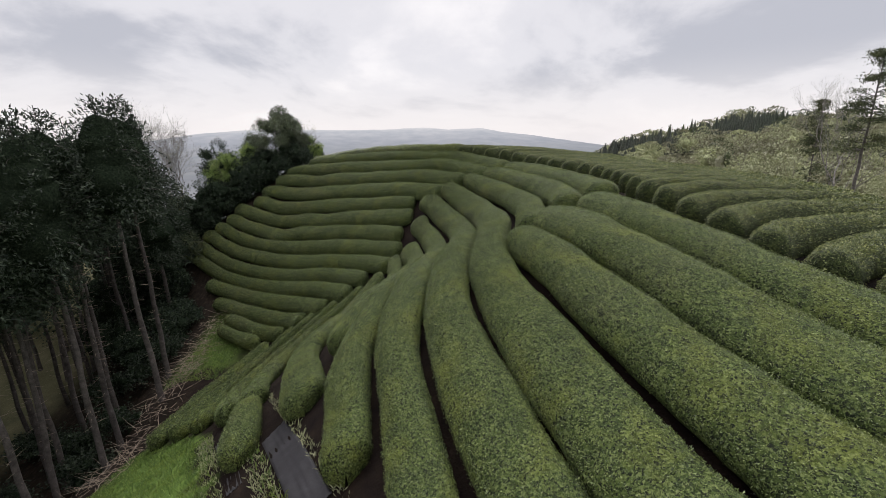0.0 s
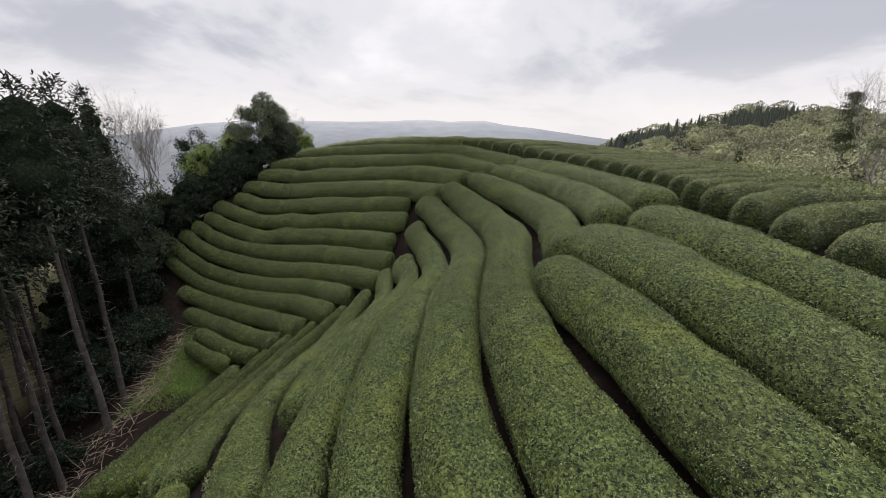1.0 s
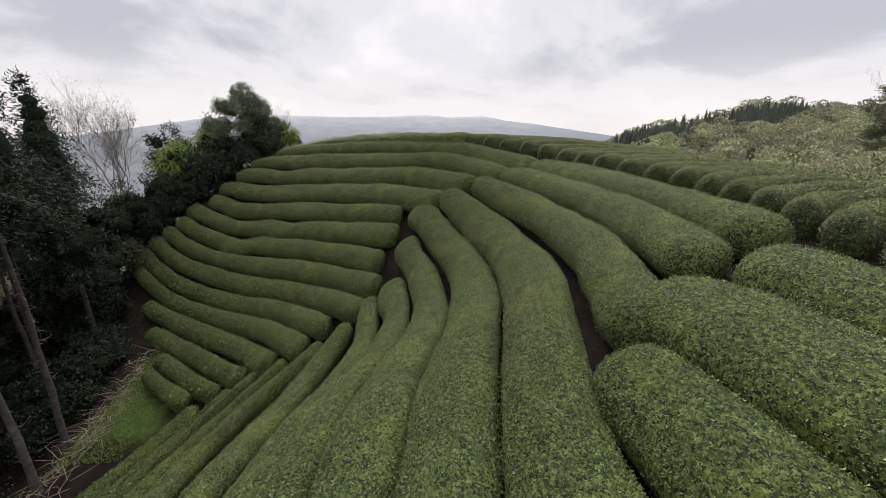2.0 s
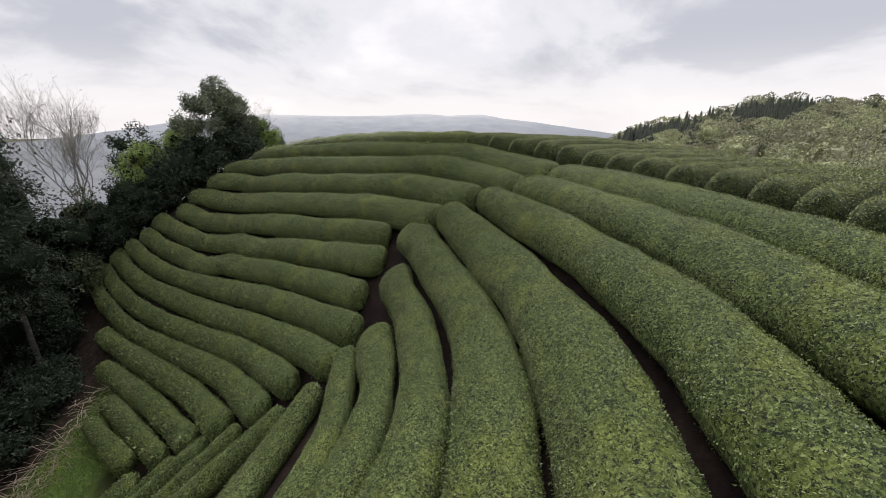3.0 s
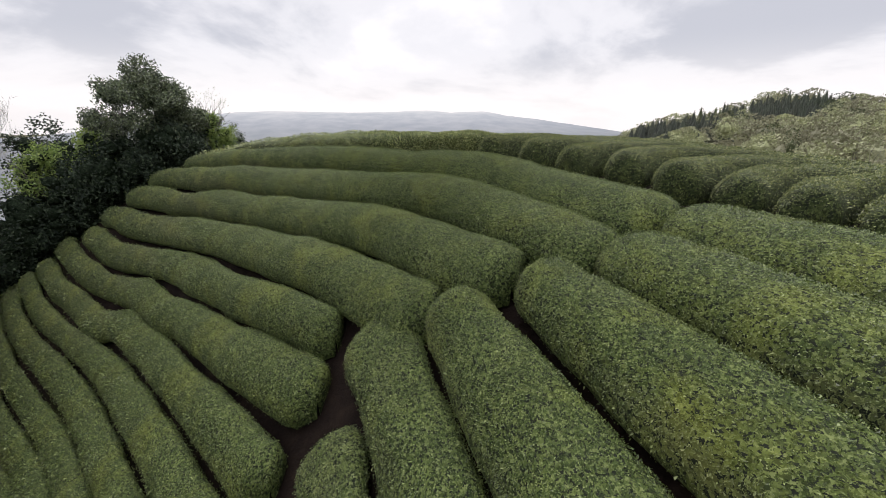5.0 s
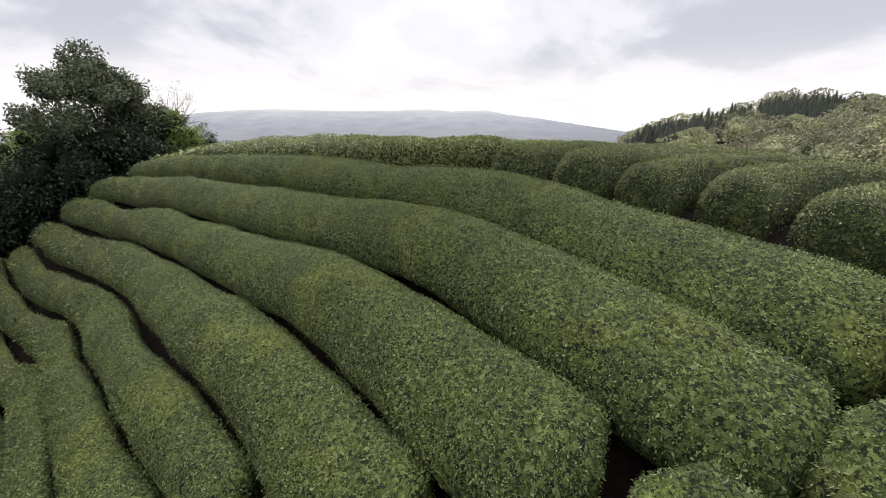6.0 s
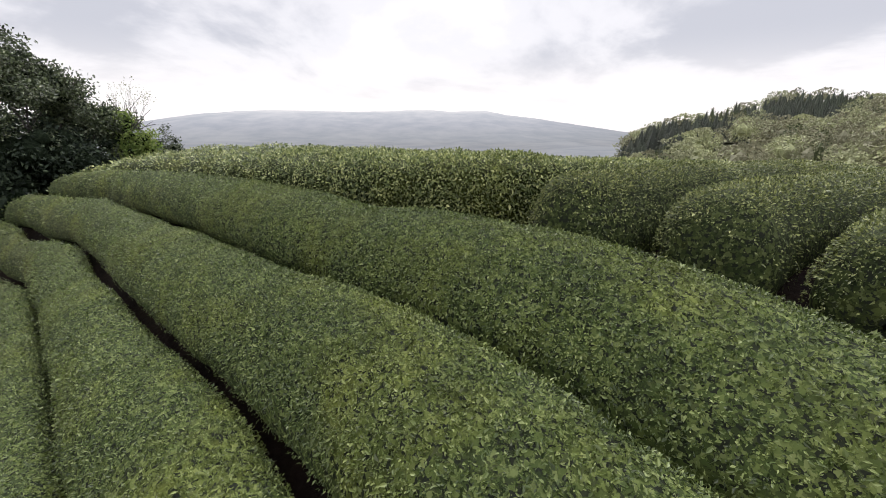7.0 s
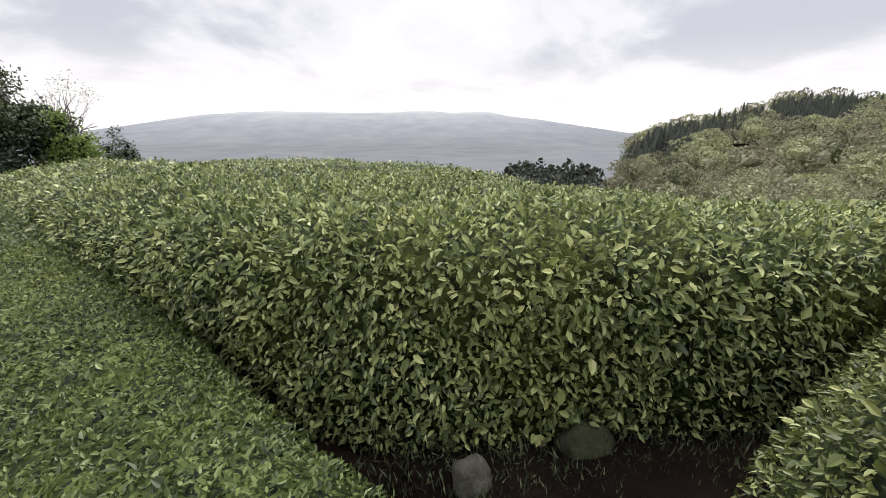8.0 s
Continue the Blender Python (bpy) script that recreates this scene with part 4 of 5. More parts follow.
def cedar_meshes(seed, height, bare, fine):
    """Trunk, dead stubs and drooping crown of a plantation cedar, foot at the origin."""
    r = np.random.default_rng(seed)
    zs = np.linspace(-0.6, height, 16)
    sway = np.cumsum(r.normal(0, 0.05, (16, 2)), axis=0)
    path = np.c_[sway[:, 0], sway[:, 1], zs]
    trunk = tube(path, np.interp(zs, [-0.6, 0.4, height * 0.6, height], [0.24, 0.17, 0.10, 0.015]), 9)
    stubs = []
    for z in np.arange(height * 0.16, height * (bare + 0.12), 0.22):
        for _ in range(r.integers(0, 3)):
            a, ln = r.uniform(0, 6.28), r.uniform(0.15, 0.75)
            o = np.array([np.interp(z, zs, sway[:, 0]), np.interp(z, zs, sway[:, 1]), z])
            d = np.array([np.cos(a), np.sin(a), r.uniform(-0.25, 0.25)])
            stubs.append(tube([o + d * 0.08, o + d * ln * 0.6, o + d * ln + np.array([0, 0, r.uniform(-0.1, 0.12)])], [0.018, 0.012, 0.004], 4))
    cs, ds, ls = [], [], []
    limbs = []
    for z in np.arange(height * bare, height * 0.985, 0.40):
        t = (z - height * bare) / (height * (1 - bare))
        reach = 3.2 * (1 - t) ** 0.78 * (0.75 + 0.25 * min(1, t * 5)) + 0.10
        for _ in range(max(4, int(4 + 5 * (1 - t)))):
            a, ln = r.uniform(0, 6.28), reach * r.uniform(0.55, 1.2)
            o = np.array([np.interp(z, zs, sway[:, 0]), np.interp(z, zs, sway[:, 1]), z + r.uniform(-0.2, 0.2)])
            out = np.array([np.cos(a), np.sin(a), 0])
            u = np.linspace(0.25, 1, max(3, int(ln / 0.32)))
            line = o + out * (u * ln)[:, None] + np.array([0, 0, 1.0]) * (0.42 * u - 0.62 * u**2)[:, None] * ln
            if r.random() < 0.25:
                limbs.append(tube(line[[0, len(line) // 2, -1]], [0.022, 0.014, 0.004], 3))
            for q, uu in zip(line, u):
                k = r.integers(9, 13) if fine else r.integers(2, 4)
                cs.append(q + r.normal(0, 0.17, (k, 3)))
                ds.append(out * 0.6 + r.normal(0, 0.6, (k, 3)) + np.array([0, 0, -0.5 + 1.1 * t]))
                ls.append(r.uniform(0.14, 0.30, k) * (1.0 if fine else 1.4))
    c, d, ln = np.concatenate(cs), np.concatenate(ds), np.concatenate(ls)
    crown = sprays(r, c, d, ln, ln * 0.17)
    # dark lumps in place of the shade deep in the crown
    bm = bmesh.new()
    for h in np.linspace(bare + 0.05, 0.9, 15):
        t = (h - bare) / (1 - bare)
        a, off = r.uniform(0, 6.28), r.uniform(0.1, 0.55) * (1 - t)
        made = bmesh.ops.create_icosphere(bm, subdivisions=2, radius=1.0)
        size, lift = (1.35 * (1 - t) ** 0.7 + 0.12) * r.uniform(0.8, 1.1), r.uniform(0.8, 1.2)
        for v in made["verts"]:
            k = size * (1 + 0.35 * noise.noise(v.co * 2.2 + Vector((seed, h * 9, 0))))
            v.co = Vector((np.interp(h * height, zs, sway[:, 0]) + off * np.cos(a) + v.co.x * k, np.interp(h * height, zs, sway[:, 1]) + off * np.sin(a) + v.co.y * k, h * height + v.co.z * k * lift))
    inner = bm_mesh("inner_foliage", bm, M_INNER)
    return mesh_of("trunk", *trunk, M_BARK), mesh_of("branch_stubble", *join(stubs), M_DRYWOOD), mesh_of("crown", crown[0], crown[1], M_CEDAR, False), mesh_of("limbs", *join(limbs), M_BARK), inner


def cedar(seed, height, bare, fine=True):
    t, s, c, b, inn = cedar_meshes(seed, height, bare, fine)
    tree = thing("cedar_tree", (0, 0, 0), "tall dark green cedar with a bare lower trunk", "tree", "plantation cedars")
    part("trunk", t, tree, "grey-brown straight trunk")
    part("branch_stubble", s, tree, "pale dead branch stubs", "stuff")
    part("limbs", b, tree, "thin brown branches", "stuff")
    part("crown", c, tree, "dark drooping needle sprays", "stuff")
    part("inner_foliage", inn, tree, "shaded inner foliage", "stuff")
    return tree


def limb_tree(r, foot, height, spread_out, trunk_r, levels, splits, up_pull=0.35, first=0.34, shrink=0.72, thin=0.60):
    """Branching limbs; returns tubes and the tips with their directions."""
    tubes, tips = [], []

    def grow(o, d, length, rad, level):
        steps = 4
        pts, p, q = [o], o.copy(), d.copy()
        for _ in range(steps):
            q = q + r.normal(0, 0.12, 3) + np.array([0, 0, 0.05 * up_pull])
            q /= np.linalg.norm(q)
            p = p + q * length / steps
            pts.append(p)
        tubes.append(tube(pts, np.linspace(rad, rad * 0.62, steps + 1), 7 if level == 0 else 5 if level < 3 else 3))
        if level == levels:
            tips.append((p, q))
            return
        for i in range(splits if level else splits + 1):
            a = r.normal(0, 1, 3)
            a -= q * (a @ q)
            a /= np.linalg.norm(a) + 1e-9
            nd = q * r.uniform(0.65, 1.0) + a * r.uniform(0.35, 0.8) * spread_out + np.array([0, 0, up_pull * r.uniform(0.2, 0.8)])
            start = pts[-1] if i == 0 else pts[r.integers(2, steps + 1)]
            grow(np.array(start), nd / np.linalg.norm(nd), length * shrink * r.uniform(0.8, 1.12), rad * thin, level + 1)

    grow(np.array(foot, dtype=float), np.array([0, 0, 1.0]), height * first, trunk_r, 0)
    return join(tubes), tips


def bare_tree_thing(seed, at, height, label, twig_leaves=0, group="", first=0.28):
    r = np.random.default_rng(seed)
    reach = height
    for _ in range(2):
        wood, tips = limb_tree(np.random.default_rng(seed), (0, 0, -0.3), reach, 0.55 if first < 0.4 else 0.72, height * 0.0068, 6 if height > 12 else 5, 3 if height > 12 else 2, 0.55, first, 0.74 if first < 0.4 else 0.70, 0.60)
        top = wood[0][:, 2].max()
        reach *= height / top
    tree = thing("bare_tree", at, label, "tree", group)
    part("trunk", mesh_of("trunk", *wood, M_PALEBARK if height > 11 else M_GREYBARK), tree, "grey branching trunk and twigs")
    p = np.array([t[0] for t in tips])
    if height > 12:
        c = np.repeat(p, 2, axis=0)
        lv = sprays(r, c, np.repeat(np.array([t[1] for t in tips]), 2, axis=0) + r.normal(0, 0.55, c.shape), r.uniform(0.25, 0.6, len(c)), 0.007)
        part("fine_twigs", mesh_of("fine_twigs", lv[0], lv[1], M_PALEBARK, False), tree, "haze of fine pale twigs", "stuff")
    if twig_leaves:
        c = np.repeat(p, twig_leaves, axis=0) + r.normal(0, 0.16, (len(p) * twig_leaves, 3))
        lv = sprays(r, c, r.normal(size=c.shape), r.uniform(0.05, 0.11, len(c)), 0.02)
        part("buds", mesh_of("buds", lv[0], lv[1], M_SPRING, False), tree, "sparse pale new leaves", "stuff")
    return tree


def leafy_tree(seed, name, at, height, radius, foot, mat, label, count, leaf, trunk=True, group="", flat=1.0, dense=0.0, lobe=1.0):
    """A broad crown of many leaf clusters round limbs, with gaps and an uneven outline. foot: height of the crown's underside."""
    r = np.random.default_rng(seed)
    tree = thing(name, at, label, "tree" if trunk else "shrub", group)
    if trunk:
        reach = height
        for _ in range(2):
            wood, tips = limb_tree(np.random.default_rng(seed), (0, 0, -0.4), reach, 0.8, max(0.05, height * 0.012), 3, 3, 0.35, 0.36, 0.66)
            reach *= 0.86 * height / wood[0][:, 2].max()
        part("trunk", mesh_of("trunk", *wood, M_GREYBARK), tree, "dark grey trunk and limbs")
    lobes = []
    tall = (height - foot) / 2
    for _ in range(int(26 + 11 * radius)):
        d = r.normal(size=3)
        d /= np.linalg.norm(d)
        d[2] = abs(d[2]) * 1.1 - 0.35 if r.random() < 0.6 else d[2]
        k = r.uniform(0.35, 1.0)
        narrow = 1 - 0.12 * max(0.0, d[2] * k)
        lobes.append((np.array([d[0] * radius * k * narrow, d[1] * radius * k * narrow, foot + tall + d[2] * tall * k * flat]), radius * lobe * r.uniform(0.17, 0.36)))
    lobes.append((np.array([0, 0, height - radius * 0.3]), radius * 0.3))
    share = np.array([l[1] ** 2 for l in lobes])
    share = (share / share.sum() * count).astype(int)
    cs, ds = [], []
    for (c, s), k in zip(lobes, share):
        clusters = max(3, k // 9)
        d = r.normal(size=(clusters, 3))
        d /= np.linalg.norm(d, axis=1)[:, None]
        q = c + d * s * (r.uniform(0.35, 1.0, (clusters, 1)) ** 0.5) * np.array([1, 1, 0.8])
        q = np.repeat(q, 9, axis=0)
        cs.append(q + r.normal(0, leaf * 0.9, q.shape))
        ds.append(np.repeat(d, 9, axis=0) * 0.4 + r.normal(0, 0.8, q.shape) - np.array([0, 0, 0.25]))
    c, d = np.concatenate(cs), np.concatenate(ds)
    keep = c[:, 2] > foot * 0.6
    c, d = c[keep], d[keep]
    lv = sprays(r, c, d, leaf * r.uniform(0.7, 1.3, len(c)), leaf * 0.30)
    # lumps coloured dark for the shaded depth of the crown
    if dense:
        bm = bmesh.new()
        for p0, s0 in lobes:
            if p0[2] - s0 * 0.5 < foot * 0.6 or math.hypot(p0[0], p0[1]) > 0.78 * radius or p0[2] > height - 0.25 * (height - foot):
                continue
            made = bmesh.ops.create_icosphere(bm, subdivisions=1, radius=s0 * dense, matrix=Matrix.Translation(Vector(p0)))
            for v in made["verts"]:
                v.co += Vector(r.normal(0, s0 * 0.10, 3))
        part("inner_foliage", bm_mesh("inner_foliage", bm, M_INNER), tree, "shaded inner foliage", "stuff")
    part("crown", mesh_of("crown", lv[0], lv[1], mat, False), tree, "", "stuff")
    return tree


def on_ground(x, y, dz=0.0):
    return (x, y, ground_at(x, y) + dz)


# the cedar plantation down the western side
MODELS = [cedar(11, 18.2, 0.66), cedar(12, 18.9, 0.64), cedar(13, 20.6, 0.68), cedar(14, 19.6, 0.63)]
BACK = [cedar(15, 19.0, 0.60, False), cedar(16, 20.0, 0.58, False)]
SPOTS = [(-17.5, 23.5), (-19.2, 26.9), (-19.9, 22.6), (-18.9, 20.4), (-20.6, 18.8), (-19.6, 16.6), (-21.6, 25), (-22.2, 20.9), (-23.4, 18.3), (-22.4, 15.6), (-20.4, 13.9), (-23, 12.8), (-24.8, 22.4), (-25.6, 26.2), (-26.8, 19.2), (-26.4, 32.8), (-28.4, 35), (-29.4, 31.6), (-31.6, 34.6), (-31.8, 38.4), (-34.4, 36.6), (-28.6, 39.8), (-31.2, 41.4), (-33.6, 40.2)]
tr = np.random.default_rng(5)
while len(SPOTS) < 56:
    q = (tr.uniform(-38, -21), tr.uniform(4, 38))
    if q[1] > 29 + 0.75 * (-22 - q[0]) or min(math.dist(q, s) for s in SPOTS) < 2.0:
        continue
    SPOTS.append(q)
for i, (x, y) in enumerate(SPOTS):
    m = pose(*on_ground(x, y, -0.1), tr.uniform(-1.5, 1.5), tr.uniform(-1.5, 1.5), tr.uniform(0, 360))
    if i < 4:
        MODELS[i].matrix_basis = m
    elif i in (24, 25):
        BACK[i - 24].matrix_basis = m
    else:
        c = copy_thing(MODELS[i % 4] if i < 8 or i in (15, 16, 21) else BACK[i % 2], m)
        c.scale = [tr.uniform(0.88, 1.08) if y < 36 else (19.5 - ground_at(x, y)) / 19.0] * 3

# trees and shrubs along the upper western edge
bare_tree_thing(21, on_ground(-30.6, 47.2), 16.6, "tall leafless tree with fine pale twigs", 2, "", 0.40)
bare_tree_thing(22, on_ground(-28.9, 47.6), 16.2, "leafless tree with crooked grey branches and fine twigs", 1, "", 0.40)
leafy_tree(31, "evergreen_tree", on_ground(-16.9, 47), 7.1, 2.9, 0.9, M_DARKLEAF, "dark broadleaf evergreen tree with an uneven crown", 26000, 0.14, dense=0.5, lobe=0.66)
leafy_tree(32, "evergreen_tree", on_ground(-16.5, 49.8), 20.6 - ground_at(-16.5, 49.8), 2.1, 0.4, M_DARKLEAF, "dense dark evergreen tree beside the crest", 15000, 0.16, dense=0.7)
leafy_tree(33, "evergreen_tree", on_ground(-24.6, 48.4), 8.9, 2.6, 1.0, M_DARKSHRUB, "round dark evergreen tree above the bushes", 10000, 0.18, dense=0.75)
leafy_tree(34, "young_tree", on_ground(-23, 46.2), 6.6, 1.9, 2.4, M_FRESH, "small tree with fresh yellow-green leaves", 5200, 0.15, dense=0.5)
leafy_tree(35, "young_tree", on_ground(-20.6, 47.4), 5.6, 1.7, 1.8, M_FRESH, "green leafy tree between the evergreens", 4200, 0.16, dense=0.6)
leafy_tree(38, "evergreen_tree", on_ground(-20.2, 48.6), 7.2, 1.5, 1.8, M_DARKLEAF, "slender dark evergreen tree with an open top", 4200, 0.18, dense=0.5)
bare_tree_thing(23, on_ground(-16.3, 51.4), 20.4 - ground_at(-16.3, 51.4), "slender tree with sparse pale new leaves", 9)
leafy_tree(36, "green_shrub", on_ground(-14.6, 49.9), 18.95 - ground_at(-14.6, 49.9), 1.3, 0.4, M_FRESH, "bright green shrub at the end of the hedge", 5200, 0.13, False, dense=0.4)
leafy_tree(37, "green_shrub", on_ground(-14.8, 52.8), 18.35 - ground_at(-14.8, 52.8), 0.9, 1.8, M_DARKLEAF, "small dark shrub beyond the crest", 3600, 0.10, False, dense=0.5)
for i, (x, y, hgt, rad) in enumerate(((-15.8, 46.3, 3.6, 1.8), (-18.4, 45.8, 4.0, 2.0), (-20.8, 45.7, 4.6, 2.1), (-23.2, 45.2, 4.6, 2.2), (-25.6, 45.7, 5.0, 2.3), (-28, 45.2, 5.0, 2.3), (-29.6, 42.4, 4.6, 2.2), (-29.6, 39.2, 4.2, 2.1), (-27, 36.6, 3.4, 1.8),
                                     (-24.2, 34.4, 2.8, 1.5), (-22.2, 32.2, 2.8, 1.5), (-32, 44.2, 5.4, 2.5), (-26.8, 48, 5.6, 2.5), (-21.6, 49, 5.6, 2.3), (-31.4, 36, 5.0, 2.4), (-27.5, 33, 4.6, 2.2), (-33.5, 40, 6.0, 2.8), (-36, 44, 6.0, 2.8), (-24.4, 30.6, 3.6, 1.9), (-23.4, 35.4, 1.9, 1.3), (-25, 37.6, 2.0, 1.4), (-26.8, 40, 2.2, 1.5), (-28.6, 42.2, 2.6, 1.6), (-21.6, 33.6, 1.7, 1.2), (-17.2, 47.6, 3.0, 2.0), (-19.6, 47, 3.4, 2.0), (-22.2, 47, 4.0, 2.2), (-24.6, 46.9, 4.4, 2.3), (-27.2, 46.8, 4.4, 2.3), (-16.4, 45.2, 1.9, 1.2), (-18.2, 45.1, 2.2, 1.4), (-19.8, 44.9, 2.4, 1.4), (-21.2, 44.7, 2.5, 1.4), (-22.6, 44.6, 2.5, 1.4), (-24.1, 44.5, 2.6, 1.5), (-25.8, 44.8, 2.8, 1.6), (-27.4, 44.9, 2.8, 1.6), (-14.9, 46.6, 2.2, 1.1), (-15.6, 47.8, 3.0, 1.4))):
    leafy_tree(50 + i, "dark_shrub", on_ground(x, y), hgt, rad, 0.05, M_DARKSHRUB, "dense dark evergreen shrub at the field edge", 2000, 0.19, False, "shrubs along the field edge", dense=0.8)
for i, (x, y, hgt, rad) in enumerate(((-28.2, 43.4, 8.2, 2.4), (-27, 39.6, 6.6, 2.3), (-25.4, 37.2, 5.6, 2.0), (-30.4, 41.6, 9.2, 2.5), (-31.8, 45.4, 8.6, 2.5), (-33.8, 42.6, 8.0, 2.6), (-28.9, 36.6, 6.6, 2.3))):
    leafy_tree(120 + i, "evergreen_tree", on_ground(x, y), hgt, rad, 0.3, M_DARKSHRUB, "low dark evergreen tree at the forest edge", 3200, 0.2, True, "evergreens at the forest edge", dense=0.85)
leafy_tree(130, "young_tree", on_ground(-28.4, 45.8), 7.8, 1.9, 0.6, M_OLIVE, "olive-green sapling below the leafless tree", 4200, 0.17, dense=0.5)
leafy_tree(131, "young_tree", on_ground(-25, 41.2), 3.6, 1.3, 0.2, M_OLIVE, "olive-green sapling beside the hedge ends", 2600, 0.15, dense=0.5)
skirted = cedar(17, 19.2, 0.30)
skirted.matrix_basis = pose(*on_ground(-24.3, 35.6, -0.1), 1, 0, 40)
# extra dark shrubs stand in for the deep shade under the cedars
for i, (x, y) in enumerate(((-21.8, 17.4), (-20.8, 20.6), (-23.4, 23.4), (-22.8, 28.2), (-20.9, 29.6), (-24.6, 15), (-21, 24), (-25.4, 20), (-27, 16.6), (-26.2, 24.6), (-28.6, 21.4), (-24, 11.4), (-27.6, 12.4), (-22.4, 12), (-30.2, 17.6), (-29.6, 26), (-26, 29))):
    leafy_tree(80 + i, "shade_shrub", on_ground(x, y), 2.2, 1.5, 0.05, M_CEDAR, "low dark shrub added to darken the forest floor", 900, 0.2, False, "forest floor shrubs", dense=0.6)

def pine_tree(seed, at, height, reach, crown_from, label):
    """A straight pine: a bare trunk, level limbs in the upper part, each with flat clumps of needles."""
    r = np.random.default_rng(seed)
    tree = thing("pine_tree", at, label, "tree")
    zs = np.linspace(-0.4, height * 0.985, 14)
    sway = np.cumsum(r.normal(0, 0.05, (14, 2)), axis=0)
    part("trunk", mesh_of("trunk", *tube(np.c_[sway, zs], np.interp(zs, [-0.4, height], [0.011 * height, 0.03]), 8), M_GREYBARK), tree, "straight grey trunk")
    limbs, cs, ds = [], [], []
    for z in np.linspace(crown_from * height, 0.985 * height, 24):
        t = (z / height - crown_from) / (1 - crown_from)
        for _ in range(r.integers(1, 4)):
            a, ln = r.uniform(0, 6.28), reach * (1 - 0.72 * t**1.6) * r.uniform(0.45, 1.1)
            o = np.array([np.interp(z, zs, sway[:, 0]), np.interp(z, zs, sway[:, 1]), z])
            out = np.array([math.cos(a), math.sin(a), r.uniform(0.0, 0.35)])
            tip = o + out * ln
            limbs.append(tube([o, o + out * ln * 0.5 + r.normal(0, 0.08, 3), tip], [0.05, 0.035, 0.012], 4))
            for u in (0.55, 0.78, 1.0):
                if r.random() < 0.8:
                    k = 70
                    cs.append(o + out * ln * u + r.normal(0, 1, (k, 3)) * np.array([0.42, 0.42, 0.15]))
                    ds.append(r.normal(0, 0.6, (k, 3)) + np.array([0, 0, 0.35]))
    part("limbs", mesh_of("limbs", *join(limbs), M_GREYBARK), tree, "thin level limbs", "stuff")
    c, d = np.concatenate(cs), np.concatenate(ds)
    lv = sprays(r, c, d, r.uniform(0.16, 0.32, len(c)), 0.045)
    part("crown", mesh_of("crown", lv[0], lv[1], M_OLIVE, False), tree, "open tiers of dark needles", "stuff")
    return tree


# trees beyond the field to the east
pine_tree(41, on_ground(44.2, 44.6), 26.6 - ground_at(44.2, 44.6), 2.6, 0.52, "tall pine with open tiers and straight grey trunk")
bare_tree_thing(44, on_ground(42.8, 46.6), 24.6 - ground_at(42.8, 46.6), "tall leafless tree with spreading branches", 2, "", 0.42)
pine_tree(43, on_ground(53.7, 61), 23.2 - ground_at(53.7, 61), 1.7, 0.45, "slim dark pine standing above the thicket")
EAST = [leafy_tree(60 + i, "spring_tree", (0, 0, 0), 7.5 + i, 3.6, 1.4, M_SPRING, "grey-green tree coming into spring leaf", 2600, 0.30, True, "trees below the eastern shoulder") for i in range(3)]
EBARE = [bare_tree_thing(66 + i, (0, 0, 0), 7.5, "small leafless tree below the shoulder", 4, "trees below the eastern shoulder", 0.4) for i in range(2)]
er = np.random.default_rng(9)
placed = []
for i in range(60):
    for _ in range(200):
        a, d = radians(er.uniform(29, 62)), er.uniform(44, 120) if i < 46 else er.uniform(40, 66)
        q = (d * math.sin(a), 18 + d * math.cos(a))
        if all(math.dist(q, p) > 4.5 for p in placed):
            break
    placed.append(q)
    src = (EAST[i % 3], EAST[(i + 1) % 3], EBARE[i % 2])[i % 3] if i < 46 else EBARE[i % 2]
    m = pose(*on_ground(*q, -0.2), 0, 0, er.uniform(0, 360))
    if i in (0, 1, 3):
        EAST[(0, 1, None, 2)[i]].matrix_basis = m
        continue
    if i in (2, 5):
        EBARE[(i - 2) // 3].matrix_basis = m
        continue
    c = copy_thing(src, m)
    c.scale = [er.uniform(0.75, 1.15)] * 3


def fan(seed, n, az_range, r_range):
    """Places spread over a sector north of the slope."""
    r = np.random.default_rng(seed)
    a, d = np.radians(r.uniform(*az_range, n)), np.sqrt(r.uniform(r_range[0] ** 2, r_range[1] ** 2, n))
    x, y = d * np.sin(a), 30 + d * np.cos(a)
    # the conifer stands on the ridge are left free
    along, off = (x - 62) * 0.827 + (y - 170) * 0.563, (y - 170) * 0.827 - (x - 62) * 0.563
    free = ~(((along > 72) & (along < 138) & (off > -30)) | ((along > -8) & (along < 40) & (off > -17)))
    return x[free], y[free]


def ridge_line(seed, n, along, off):
    """Places along the ridge of the north-eastern hill."""
    r = np.random.default_rng(seed)
    s, d = r.uniform(*along, n), r.uniform(*off, n)
    return 62 + 0.827 * s - 0.563 * d, 170 + 0.563 * s + 0.827 * d


